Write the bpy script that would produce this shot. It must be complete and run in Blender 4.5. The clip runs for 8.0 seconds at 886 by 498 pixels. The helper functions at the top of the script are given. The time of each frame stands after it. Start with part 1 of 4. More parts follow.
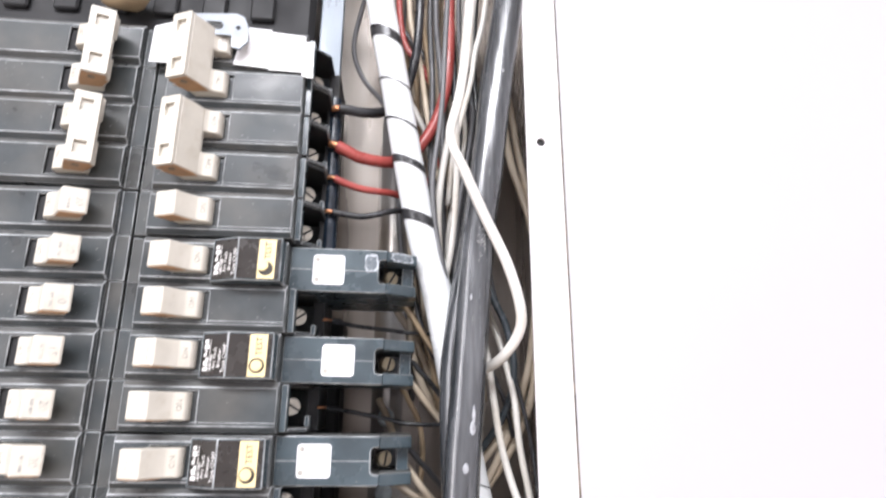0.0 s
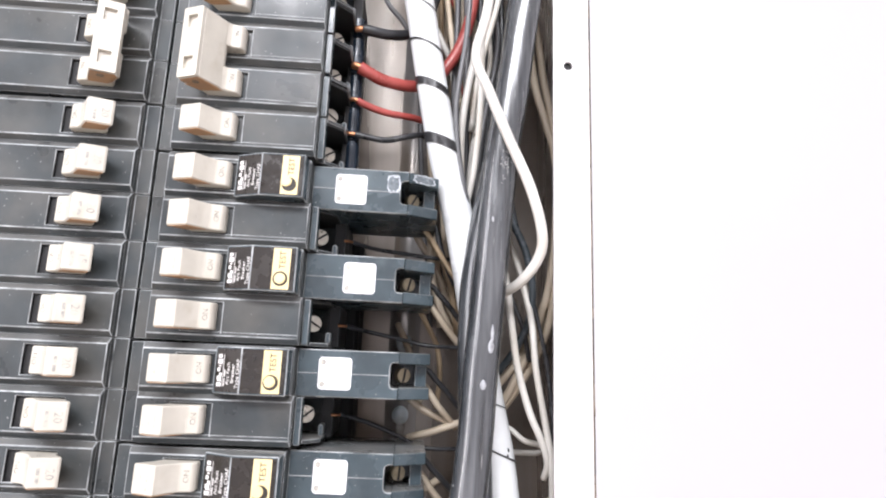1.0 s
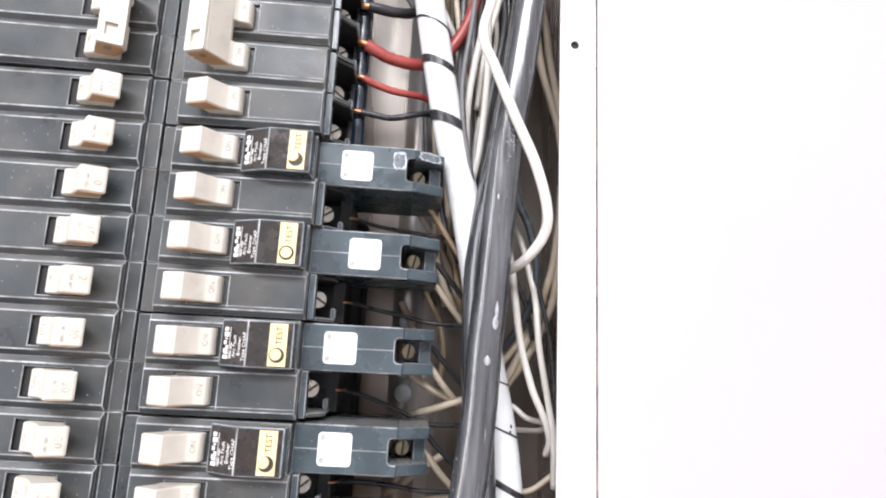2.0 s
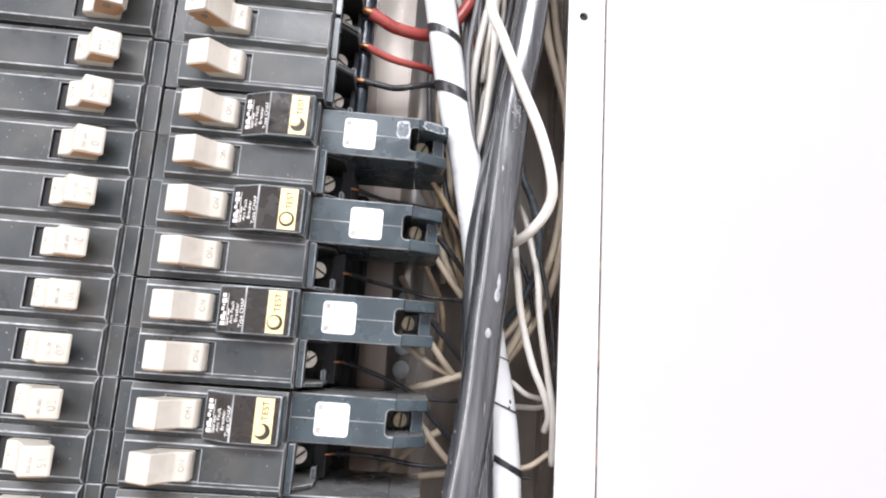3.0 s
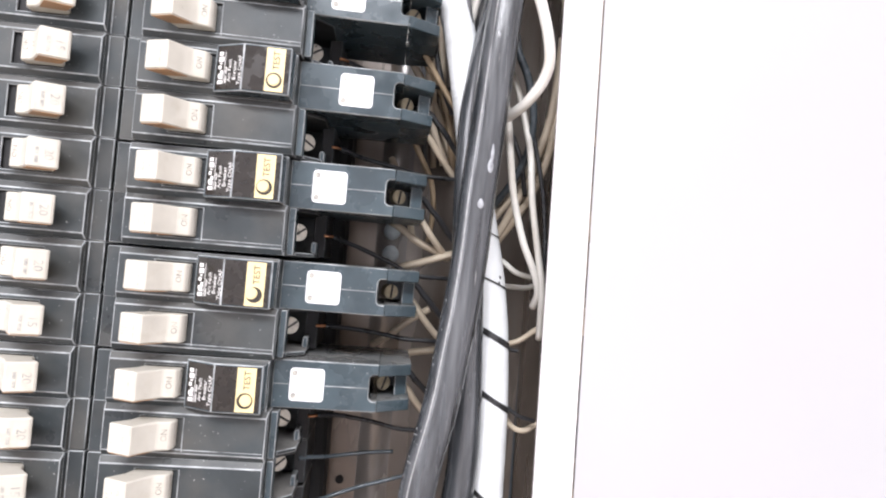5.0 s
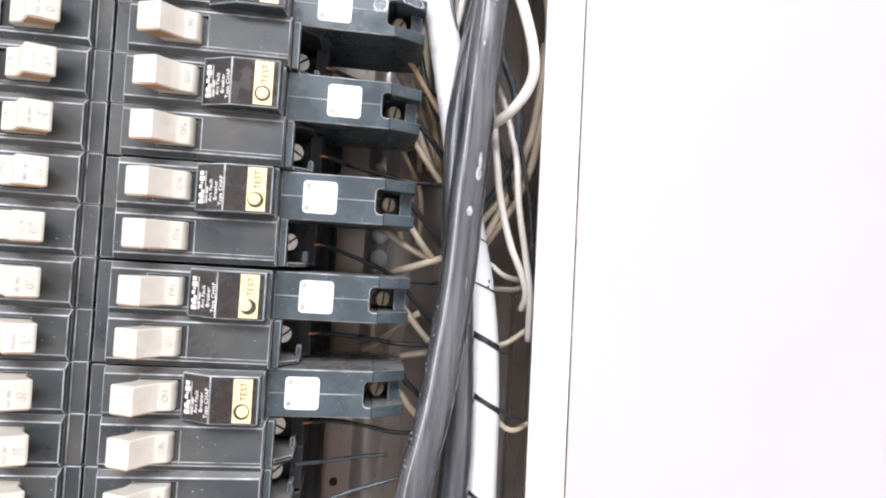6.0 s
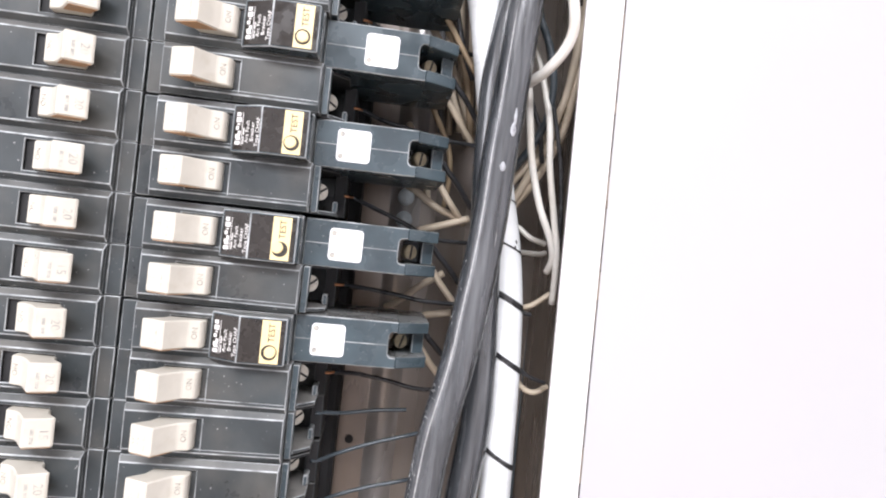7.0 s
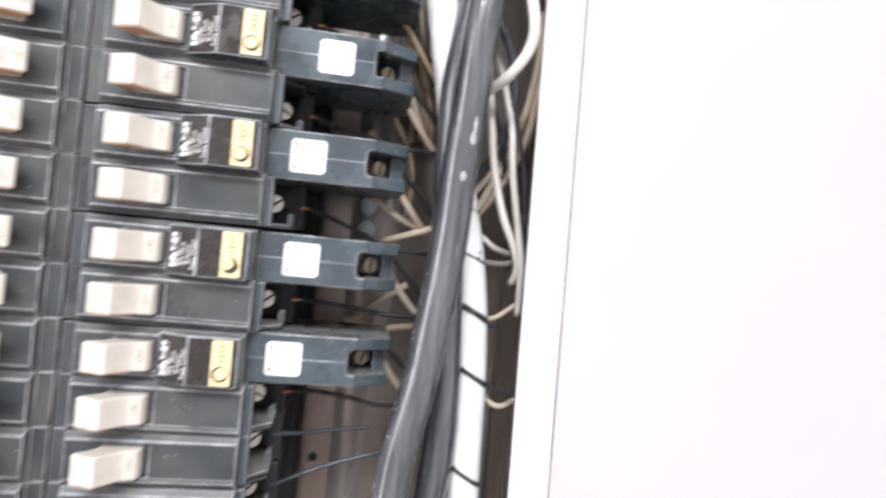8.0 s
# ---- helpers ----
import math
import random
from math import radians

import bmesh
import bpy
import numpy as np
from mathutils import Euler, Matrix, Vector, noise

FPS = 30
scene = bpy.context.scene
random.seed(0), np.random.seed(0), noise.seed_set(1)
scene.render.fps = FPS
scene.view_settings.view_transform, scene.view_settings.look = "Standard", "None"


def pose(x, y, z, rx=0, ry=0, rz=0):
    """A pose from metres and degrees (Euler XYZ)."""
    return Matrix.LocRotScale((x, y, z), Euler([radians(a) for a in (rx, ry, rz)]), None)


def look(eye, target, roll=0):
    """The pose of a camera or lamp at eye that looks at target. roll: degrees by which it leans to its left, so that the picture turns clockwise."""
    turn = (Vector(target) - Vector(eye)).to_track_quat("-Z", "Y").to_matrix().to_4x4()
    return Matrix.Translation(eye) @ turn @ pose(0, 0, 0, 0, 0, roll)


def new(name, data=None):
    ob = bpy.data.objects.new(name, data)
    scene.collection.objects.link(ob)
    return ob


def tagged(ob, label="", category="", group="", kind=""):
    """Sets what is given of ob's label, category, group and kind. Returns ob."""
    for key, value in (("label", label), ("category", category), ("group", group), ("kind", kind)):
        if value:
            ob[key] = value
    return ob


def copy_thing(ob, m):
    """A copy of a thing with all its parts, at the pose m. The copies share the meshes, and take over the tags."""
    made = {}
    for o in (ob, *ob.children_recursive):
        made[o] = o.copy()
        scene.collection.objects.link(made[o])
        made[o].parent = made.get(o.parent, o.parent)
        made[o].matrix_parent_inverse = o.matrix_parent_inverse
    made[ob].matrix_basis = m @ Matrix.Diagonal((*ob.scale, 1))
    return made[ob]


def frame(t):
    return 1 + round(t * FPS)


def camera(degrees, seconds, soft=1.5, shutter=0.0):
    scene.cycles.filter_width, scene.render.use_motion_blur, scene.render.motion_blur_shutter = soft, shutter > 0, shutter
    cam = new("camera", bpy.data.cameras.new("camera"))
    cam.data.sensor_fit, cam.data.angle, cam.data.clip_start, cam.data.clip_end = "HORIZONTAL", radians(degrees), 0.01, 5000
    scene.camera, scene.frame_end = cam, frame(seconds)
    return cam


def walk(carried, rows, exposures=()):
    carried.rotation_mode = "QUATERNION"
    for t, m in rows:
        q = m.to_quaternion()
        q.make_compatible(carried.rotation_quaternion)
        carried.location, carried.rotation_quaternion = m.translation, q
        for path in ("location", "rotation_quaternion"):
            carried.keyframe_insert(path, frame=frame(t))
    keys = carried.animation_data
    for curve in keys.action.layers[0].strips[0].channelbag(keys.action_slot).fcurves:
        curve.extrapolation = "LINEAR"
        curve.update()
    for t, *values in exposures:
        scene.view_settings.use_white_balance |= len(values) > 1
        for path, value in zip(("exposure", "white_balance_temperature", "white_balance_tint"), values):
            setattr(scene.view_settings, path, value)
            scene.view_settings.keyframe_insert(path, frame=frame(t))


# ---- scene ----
cam = camera(72.0, 8.0, 2.0, 0.6)
PATH = [
    (0, (0.106, -0.238, -0.065), (0.246, 1.69, 0.448), 0.9),
    (0.2, (0.105, -0.238, -0.066), (0.227, 1.701, 0.407), 1.3),
    (0.5, (0.105, -0.238, -0.075), (0.21, 1.701, 0.403), 1.8),
    (1, (0.104, -0.235, -0.078), (0.2, 1.729, 0.286), 2.6),
    (1.5, (0.102, -0.234, -0.082), (0.203, 1.731, 0.275), 2.8),
    (1.7, (0.102, -0.235, -0.083), (0.202, 1.732, 0.265), 3.0),
    (2.8, (0.101, -0.233, -0.088), (0.214, 1.741, 0.217), 3.7),
    (3, (0.101, -0.23, -0.091), (0.209, 1.744, 0.212), 4.3),
    (3.5, (0.102, -0.231, -0.091), (0.1985, 1.746, 0.189), 4.0),
    (4, (0.099, -0.234, -0.096), (0.181, 1.747, 0.167), 4.6),
    (4.5, (0.104, -0.228, -0.104), (0.154, 1.763, 0.083), 5.0),
    (4.8, (0.094, -0.229, -0.111), (0.3, 1.759, -0.04), 4.2),
    (5, (0.1, -0.225, -0.111), (0.279, 1.766, -0.055), 4.8),
    (5.2, (0.101, -0.227, -0.105), (0.327, 1.759, -0.074), 2.7),
    (6.3, (0.094, -0.23, -0.106), (0.34, 1.754, -0.063), 3.8),
    (6.5, (0.097, -0.233, -0.107), (0.312, 1.755, -0.041), 3.3),
    (7, (0.089, -0.228, -0.12), (0.302, 1.761, -0.123), 6.2),
    (7.5, (0.088, -0.23, -0.118), (0.317, 1.757, -0.12), 5.6),
    (7.8, (0.091, -0.226, -0.119), (0.323, 1.761, -0.119), 5.8),
    (8, (0.095, -0.221, -0.116), (0.389, 1.758, -0.099), 5.4),
]
walk(cam, [(t, look(e, g, r)) for t, e, g, r in PATH], exposures=[(0.0, 0.0), (8.0, 0.0)])

# ---- world and light ----
world = bpy.data.worlds.new("world")
world.use_nodes = True
scene.world = world
sky = world.node_tree.nodes.new("ShaderNodeTexSky")
sky.sky_type, sky.sun_disc, sky.sun_elevation, sky.sun_rotation = "NISHITA", False, radians(40), radians(120)
world.node_tree.links.new(sky.outputs[0], world.node_tree.nodes["Background"].inputs[0])
world.node_tree.nodes["Background"].inputs[1].default_value = 0.1


def area_lamp(name, eye, target, sx, sy, watts, colour):
    d = bpy.data.lights.new(name, "AREA")
    d.shape, d.size, d.size_y, d.energy, d.color = "RECTANGLE", sx, sy, watts, colour
    ob = new(name, d)
    ob.matrix_world = look(eye, target)
    return ob


# Two unseen sources, placed from the highlights and tuned for brightness.
area_lamp("unseen_ceiling_light", (-0.10, -1.40, 0.93), (-0.10, -1.40, -1), 1.3, 0.6, 83, (0.935, 0.94, 1.0))
area_lamp("unseen_window_light", (-1.42, -1.3, 0.15), (0, -0.9, 0.0), 0.9, 1.2, 21, (0.965, 0.945, 1.0))


# ---- materials ----
def material(name, base, rough=0.5, metal=0.0, var=0.25, scale=60.0, bump=0.05, bscale=400.0, spec=0.5, tint=None, tscale=12.0, tmin=0.5, tmax=0.75, rvar=0.15, stretch=(1, 1, 1), dust_toplight=0.0, specks=0.0):
    m = bpy.data.materials.new(name)
    m.use_nodes = True
    n, l = m.node_tree.nodes, m.node_tree.links
    b = n["Principled BSDF"]
    b.inputs["Metallic"].default_value = metal
    b.inputs["Specular IOR Level"].default_value = spec
    co = n.new("ShaderNodeTexCoord")
    info = n.new("ShaderNodeObjectInfo")
    shift = n.new("ShaderNodeVectorMath")
    shift.operation = "MULTIPLY_ADD"
    comb = n.new("ShaderNodeCombineXYZ")
    for k in range(3):
        l.new(info.outputs["Random"], comb.inputs[k])
    l.new(comb.outputs[0], shift.inputs[0])
    shift.inputs[1].default_value = (3.1, 5.7, 4.3)
    grain = n.new("ShaderNodeVectorMath")
    grain.operation = "MULTIPLY"
    grain.inputs[1].default_value = stretch
    l.new(co.outputs["Object"], grain.inputs[0])
    l.new(grain.outputs[0], shift.inputs[2])
    def tex(sc, detail):
        t = n.new("ShaderNodeTexNoise")
        t.inputs["Scale"].default_value, t.inputs["Detail"].default_value = sc, detail
        l.new(shift.outputs[0], t.inputs["Vector"])
        return t
    coarse, fine = tex(scale, 6), tex(bscale, 4)
    ramp = n.new("ShaderNodeMapRange")
    l.new(coarse.outputs[0], ramp.inputs[0])
    ramp.inputs[1].default_value, ramp.inputs[2].default_value = 0.3, 0.7
    ramp.inputs[3].default_value, ramp.inputs[4].default_value = 1 - var, 1 + var
    mix = n.new("ShaderNodeMix")
    mix.data_type, mix.blend_type = "RGBA", "MULTIPLY"
    mix.inputs["Factor"].default_value = 1
    mix.inputs["A"].default_value = (*base, 1)
    l.new(ramp.outputs[0], mix.inputs["B"])
    out = mix.outputs["Result"]
    if tint:
        tint_noise = tex(tscale, 8)
        sr = n.new("ShaderNodeMapRange")
        l.new(tint_noise.outputs[0], sr.inputs[0])
        sr.inputs[1].default_value, sr.inputs[2].default_value = tmin, tmax
        m2 = n.new("ShaderNodeMix")
        m2.data_type = "RGBA"
        l.new(sr.outputs[0], m2.inputs["Factor"])
        l.new(out, m2.inputs["A"])
        m2.inputs["B"].default_value = (*tint, 1)
        out = m2.outputs["Result"]
    # Upward faces turn paler: dust, plus top light put into the colour.
    if dust_toplight:
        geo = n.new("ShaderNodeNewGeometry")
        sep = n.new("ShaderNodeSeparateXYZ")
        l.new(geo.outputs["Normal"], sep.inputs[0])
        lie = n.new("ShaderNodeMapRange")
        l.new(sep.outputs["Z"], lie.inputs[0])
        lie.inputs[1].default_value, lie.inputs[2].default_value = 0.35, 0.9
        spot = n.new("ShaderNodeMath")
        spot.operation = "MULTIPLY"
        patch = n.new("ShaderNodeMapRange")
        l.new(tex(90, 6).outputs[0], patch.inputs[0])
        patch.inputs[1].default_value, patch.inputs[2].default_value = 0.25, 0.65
        patch.inputs[3].default_value, patch.inputs[4].default_value = 0.35 * dust_toplight, dust_toplight
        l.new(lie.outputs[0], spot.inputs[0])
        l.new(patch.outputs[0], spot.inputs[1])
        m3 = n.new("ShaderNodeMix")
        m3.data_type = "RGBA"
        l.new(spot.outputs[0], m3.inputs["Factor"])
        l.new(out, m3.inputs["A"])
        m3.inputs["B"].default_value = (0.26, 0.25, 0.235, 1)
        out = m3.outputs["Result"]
    if specks:
        dot = n.new("ShaderNodeMapRange")
        l.new(tex(850, 1).outputs[0], dot.inputs[0])
        dot.inputs[1].default_value, dot.inputs[2].default_value, dot.inputs[4].default_value = 0.745, 0.80, specks
        m4 = n.new("ShaderNodeMix")
        m4.data_type = "RGBA"
        l.new(dot.outputs[0], m4.inputs["Factor"])
        l.new(out, m4.inputs["A"])
        m4.inputs["B"].default_value = (0.45, 0.45, 0.44, 1)
        out = m4.outputs["Result"]
    l.new(out, b.inputs["Base Color"])
    rr = n.new("ShaderNodeMapRange")
    l.new(coarse.outputs[0], rr.inputs[0])
    rr.inputs[1].default_value, rr.inputs[2].default_value = 0.3, 0.7
    rr.inputs[3].default_value, rr.inputs[4].default_value = max(0.03, rough - rvar), min(1, rough + rvar)
    l.new(rr.outputs[0], b.inputs["Roughness"])
    bp = n.new("ShaderNodeBump")
    bp.inputs["Strength"].default_value = bump
    bp.inputs["Distance"].default_value = 0.0004
    l.new(fine.outputs[0], bp.inputs["Height"])
    l.new(bp.outputs[0], b.inputs["Normal"])
    return m


BLACK = material("black_phenolic", (0.042, 0.049, 0.052), 0.38, 0, 0.35, 45, 0.10, 1500, 0.36, (0.100, 0.096, 0.087), 38, 0.43, 0.82, dust_toplight=0.65, specks=0.6)
# Terminal shelves: dust and their lit tops, both in the colour.
SHELF = material("dusty_lit_phenolic", (0.050, 0.056, 0.058), 0.5, 0, 0.25, 80, 0.10, 1500, 0.4, (0.10, 0.10, 0.098), 120, 0.45, 0.8, dust_toplight=1.3, specks=0.7)
# Pale worn edges and mould lines; also the glare painted on the hood crease.
BLACK_EDGE = material("worn_glint_edge", (0.38, 0.395, 0.40), 0.5, 0, 0.5, 220, 0.1, 1500, 0.4, (0.085, 0.093, 0.095), 110, 0.46, 0.72)
GLOSS = material("black_arc_fault_plastic", (0.045, 0.065, 0.076), 0.30, 0, 0.3, 60, 0.06, 1500, 0.5, (0.085, 0.105, 0.115), 90, 0.55, 0.95, dust_toplight=0.7, specks=0.6)
# Near-black for dark plastic parts, and for shade painted into slots and cavities.
PIT = material("dark_plastic_and_shade", (0.018, 0.018, 0.019), 0.6, spec=0.35)
TAN = material("cream_handle_plastic", (0.565, 0.532, 0.465), 0.42, 0, 0.06, 120, 0.08, 900, 0.4, (0.46, 0.41, 0.33), 160, 0.55, 0.95)
# Handle undersides: warm light bounced from below, put into the colour.
AMBER = material("tan_brown_bounce", (0.40, 0.235, 0.125), 0.5, 0, 0.2, 150, 0.1, 600)
INK = material("faded_grey_ink", (0.24, 0.22, 0.19), 0.7, 0, 0.35, 900, tint=(0.45, 0.42, 0.36), tscale=700, tmin=0.45, tmax=0.6)
FAINT = material("faint_grey_ink", (0.34, 0.325, 0.30), 0.7, 0, 0.2, 900, tint=(0.53, 0.50, 0.44), tscale=500, tmin=0.42, tmax=0.60)
GHOST = material("nearly_worn_off_ink", (0.50, 0.47, 0.41), 0.7, 0, 0.2, 900)
LABEL = material("brown_black_label", (0.020, 0.016, 0.013), 0.27, 0, 0.15, 200, 0.03, 800)
LABEL_INK = material("white_label_ink", (0.72, 0.70, 0.68), 0.5, 0, 0.1, 300)
YELLOW = material("yellow_test_label", (0.78, 0.63, 0.34), 0.45, 0, 0.05, 120, 0.02)
DARKINK = material("black_ink", (0.03, 0.025, 0.02), 0.6)
PAPER = material("white_sticker_paper", (0.82, 0.82, 0.83), 0.6, 0, 0.03, 200, 0.03)
STEEL = material("dull_screw_steel", (0.55, 0.52, 0.45), 0.38, 0.55, 0.25, 300, 0.2, 1200)
# Paler than the back plate: the rib's broken sheen is in the colour.
RIB = material("rib_sheen_paint", (0.40, 0.39, 0.385), 0.22, 0.35, 0.35, 40, 0.15, 200, 0.8, (0.24, 0.20, 0.165), 30, 0.45, 0.62, 0.1, stretch=(1, 1, 0.3))
RAIL = material("galvanised_rail_steel", (0.105, 0.122, 0.14), 0.34, 0.3, 0.3, 60, 0.15, 300, stretch=(1, 1, 0.2))
DULL_ZINC = material("dull_grey_zinc", (0.24, 0.26, 0.285), 0.45, 0.25, 0.25, 150, 0.1)
BOX = material("grey_enclosure_paint", (0.275, 0.245, 0.218), 0.27, 0.36, 0.25, 50, 0.12, 260, 0.6, (0.18, 0.138, 0.106), 18, 0.40, 0.64, 0.12, stretch=(1, 1, 0.12))
FLANGE = material("pale_flange_paint", (0.66, 0.635, 0.64), 0.35, 0, 0.03, 80, 0.05, 700)
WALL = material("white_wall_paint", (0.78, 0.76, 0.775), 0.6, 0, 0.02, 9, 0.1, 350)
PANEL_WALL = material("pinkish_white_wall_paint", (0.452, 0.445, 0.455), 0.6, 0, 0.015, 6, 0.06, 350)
NAVY = material("dark_blue_bus_plastic", (0.014, 0.022, 0.034), 0.22, 0, 0.3, 120, 0.2, 500, 0.6, specks=0.5)
ROUGH_EDGE = material("brown_drywall_edge", (0.20, 0.16, 0.12), 0.9, 0, 0.4, 300, 0.3, 700)
# The jacket's streaky highlights are partly painted, as lengthwise pale tint.
CABLE = material("black_cable_jacket", (0.044, 0.048, 0.053), 0.21, 0, 0.5, 330, 0.5, 330, 1.0, (0.125, 0.13, 0.138), 260, 0.48, 0.8, 0.14, stretch=(1, 1, 0.07), specks=0.6)
# Pale tone of the blurred reflections on the back plate.
GLINT = material("pale_glint", (0.64, 0.71, 0.75), 0.3, 0.0, 0.2, 200)
TAPE = material("white_phase_tape", (0.79, 0.81, 0.815), 0.36, 0, 0.05, 90, 0.15, 350, 0.5, (0.60, 0.62, 0.63), 60, 0.6, 0.9)
TAPE_GAP = material("black_tape_gap", (0.03, 0.03, 0.032), 0.32, 0, 0.3, 200)
W_WHITE = material("white_wire_insulation", (0.70, 0.68, 0.63), 0.4, 0, 0.08, 60, 0.05, 500, 0.5, (0.50, 0.44, 0.35), 40, 0.5, 0.8)
W_CREAM = material("aged_cream_wire_insulation", (0.62, 0.53, 0.41), 0.45, 0, 0.12, 60, 0.05, 500, 0.5, (0.40, 0.31, 0.21), 40, 0.5, 0.8)
W_BLACK = material("black_wire_insulation", (0.03, 0.031, 0.034), 0.32, 0, 0.3, 80, 0.05)
W_GREY = material("grey_wire_insulation", (0.115, 0.115, 0.12), 0.4, 0, 0.2, 80, 0.05)
W_SLATE = material("blue_black_wire_insulation", (0.055, 0.068, 0.078), 0.24, 0, 0.2, 80, 0.05)
W_TAN = material("dingy_tan_wire_insulation", (0.40, 0.30, 0.19), 0.5, 0, 0.2, 60, 0.05, 500, 0.4, (0.24, 0.17, 0.11), 40, 0.45, 0.8)
W_RED = material("red_wire_insulation", (0.40, 0.082, 0.072), 0.34, 0, 0.15, 70, 0.05, 500, 0.5, (0.36, 0.06, 0.05), 60, 0.5, 0.85)
COPPER = material("bare_copper", (0.58, 0.28, 0.15), 0.42, 1.0, 0.3, 300)
PAINT_DRIP = material("white_paint_drip", (0.36, 0.37, 0.39), 0.4, 0, 0.4, 500)
FLECK = material("pale_scuff", (0.34, 0.34, 0.34), 0.6, 0, 0.3, 600)
PUTTY = material("tan_putty", (0.45, 0.33, 0.20), 0.6, 0, 0.15, 60, 0.3, 300)
# Unseen floor; its brown is chosen to throw warm light upwards.
FLOOR = material("brown_bounce_floor", (0.26, 0.19, 0.13), 0.45, 0, 0.25, 4, 0.2, 80, stretch=(1, 0.1, 1))
CEIL = material("white_ceiling_paint", (0.80, 0.80, 0.79), 0.8, 0, 0.03, 3)
HAZE = material("clear_tape_residue", (0.40, 0.43, 0.46), 0.25, 0, 0.4, 500, 0.4, 600)
FILM = material("thin_tape_film", (0.13, 0.15, 0.165), 0.2, 0, 0.4, 500, 0.4, 600)
DULL_SCREW = material("brassy_screw", (0.34, 0.29, 0.20), 0.45, 0.6, 0.3, 300, 0.2, 1200)


# ---- mesh helpers ----
def finish(name, bm, mats, parent=None, label="", smooth=False):
    me = bpy.data.meshes.new(name)
    bmesh.ops.recalc_face_normals(bm, faces=bm.faces)
    if smooth:
        for f in bm.faces:
            f.smooth = True
    bm.to_mesh(me)
    bm.free()
    for m in (mats if isinstance(mats, (list, tuple)) else [mats]):
        me.materials.append(m)
    ob = new(name, me)
    if parent:
        ob.parent = parent
    if label:
        ob["label"] = label
    return ob


def part(name, bm, mats, parent, label="", smooth=False):
    return finish(name, bm, mats, parent, label, smooth)


def empty(name, label, category, group="", kind=""):
    return tagged(new(name), label, category, group, kind)


def prism(profile, z0, z1, bm=None, bevel=0.0, wear=True, flip=1):
    """A profile in x and y, drawn out along z; its sharp edges take a worn bevel."""
    own = bmesh.new()
    lo = [own.verts.new((x * flip, y, z0)) for x, y in profile]
    hi = [own.verts.new((x * flip, y, z1)) for x, y in profile]
    own.faces.new(lo)
    own.faces.new(hi[::-1])
    k = len(profile)
    for j in range(k):
        own.faces.new((lo[j], lo[(j + 1) % k], hi[(j + 1) % k], hi[j]))
    bmesh.ops.recalc_face_normals(own, faces=own.faces)
    if bevel:
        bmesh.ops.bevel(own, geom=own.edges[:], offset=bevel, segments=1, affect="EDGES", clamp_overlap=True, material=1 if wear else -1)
    if bm is None:
        return own
    me = bpy.data.meshes.new("scrap")
    own.to_mesh(me)
    own.free()
    bm.from_mesh(me)
    bpy.data.meshes.remove(me)
    return bm


def block(x0, x1, y0, y1, z0, z1, bm=None, bevel=0.0, wear=True):
    return prism([(x0, y0), (x1, y0), (x1, y1), (x0, y1)], z0, z1, bm, bevel, wear)


def slab(outline, y0, y1, bevel=0.0):
    """An outline in x and z, drawn out along y."""
    bm = bmesh.new()
    a = [bm.verts.new((x, y0, z)) for x, z in outline]
    b = [bm.verts.new((x, y1, z)) for x, z in outline]
    bm.faces.new(a)
    bm.faces.new(b[::-1])
    k = len(outline)
    for j in range(k):
        bm.faces.new((a[j], a[(j + 1) % k], b[(j + 1) % k], b[j]))
    bmesh.ops.recalc_face_normals(bm, faces=bm.faces)
    if bevel:
        right = max(x for x, z in outline)
        rim = [e for e in bm.edges if all(v in a for v in e.verts) and not all(v.co.x > right - 1e-6 for v in e.verts)]
        bmesh.ops.bevel(bm, geom=rim, offset=bevel, segments=1, affect="EDGES", clamp_overlap=True, material=1)
    return bm


def rod(p, axis, r, length, seg=20, bm=None, bevel=0.0):
    own = bmesh.new()
    q = Vector(axis).to_track_quat("Z", "Y").to_matrix().to_4x4()
    bmesh.ops.create_cone(own, cap_ends=True, segments=seg, radius1=r, radius2=r, depth=length, matrix=Matrix.Translation(p) @ q)
    if bevel:
        rim = [e for e in own.edges if any(len(f.verts) > 4 for f in e.link_faces)]
        bmesh.ops.bevel(own, geom=rim, offset=bevel, segments=2, affect="EDGES")
    if bm is None:
        return own
    me = bpy.data.meshes.new("scrap")
    own.to_mesh(me)
    own.free()
    bm.from_mesh(me)
    bpy.data.meshes.remove(me)
    return bm


def spline(points, steps=10):
    """A smooth line through its control points."""
    p = [Vector(v) / 1000 for v in points]
    p = [p[0] * 2 - p[1]] + p + [p[-1] * 2 - p[-2]]
    out = []
    for j in range(1, len(p) - 2):
        a, b, c, d = p[j - 1:j + 3]
        for k in range(steps):
            t = k / steps
            out.append(0.5 * (2 * b + (c - a) * t + (2 * a - 5 * b + 4 * c - d) * t * t + (3 * b - a - 3 * c + d) * t ** 3))
    return out + [p[-2]]


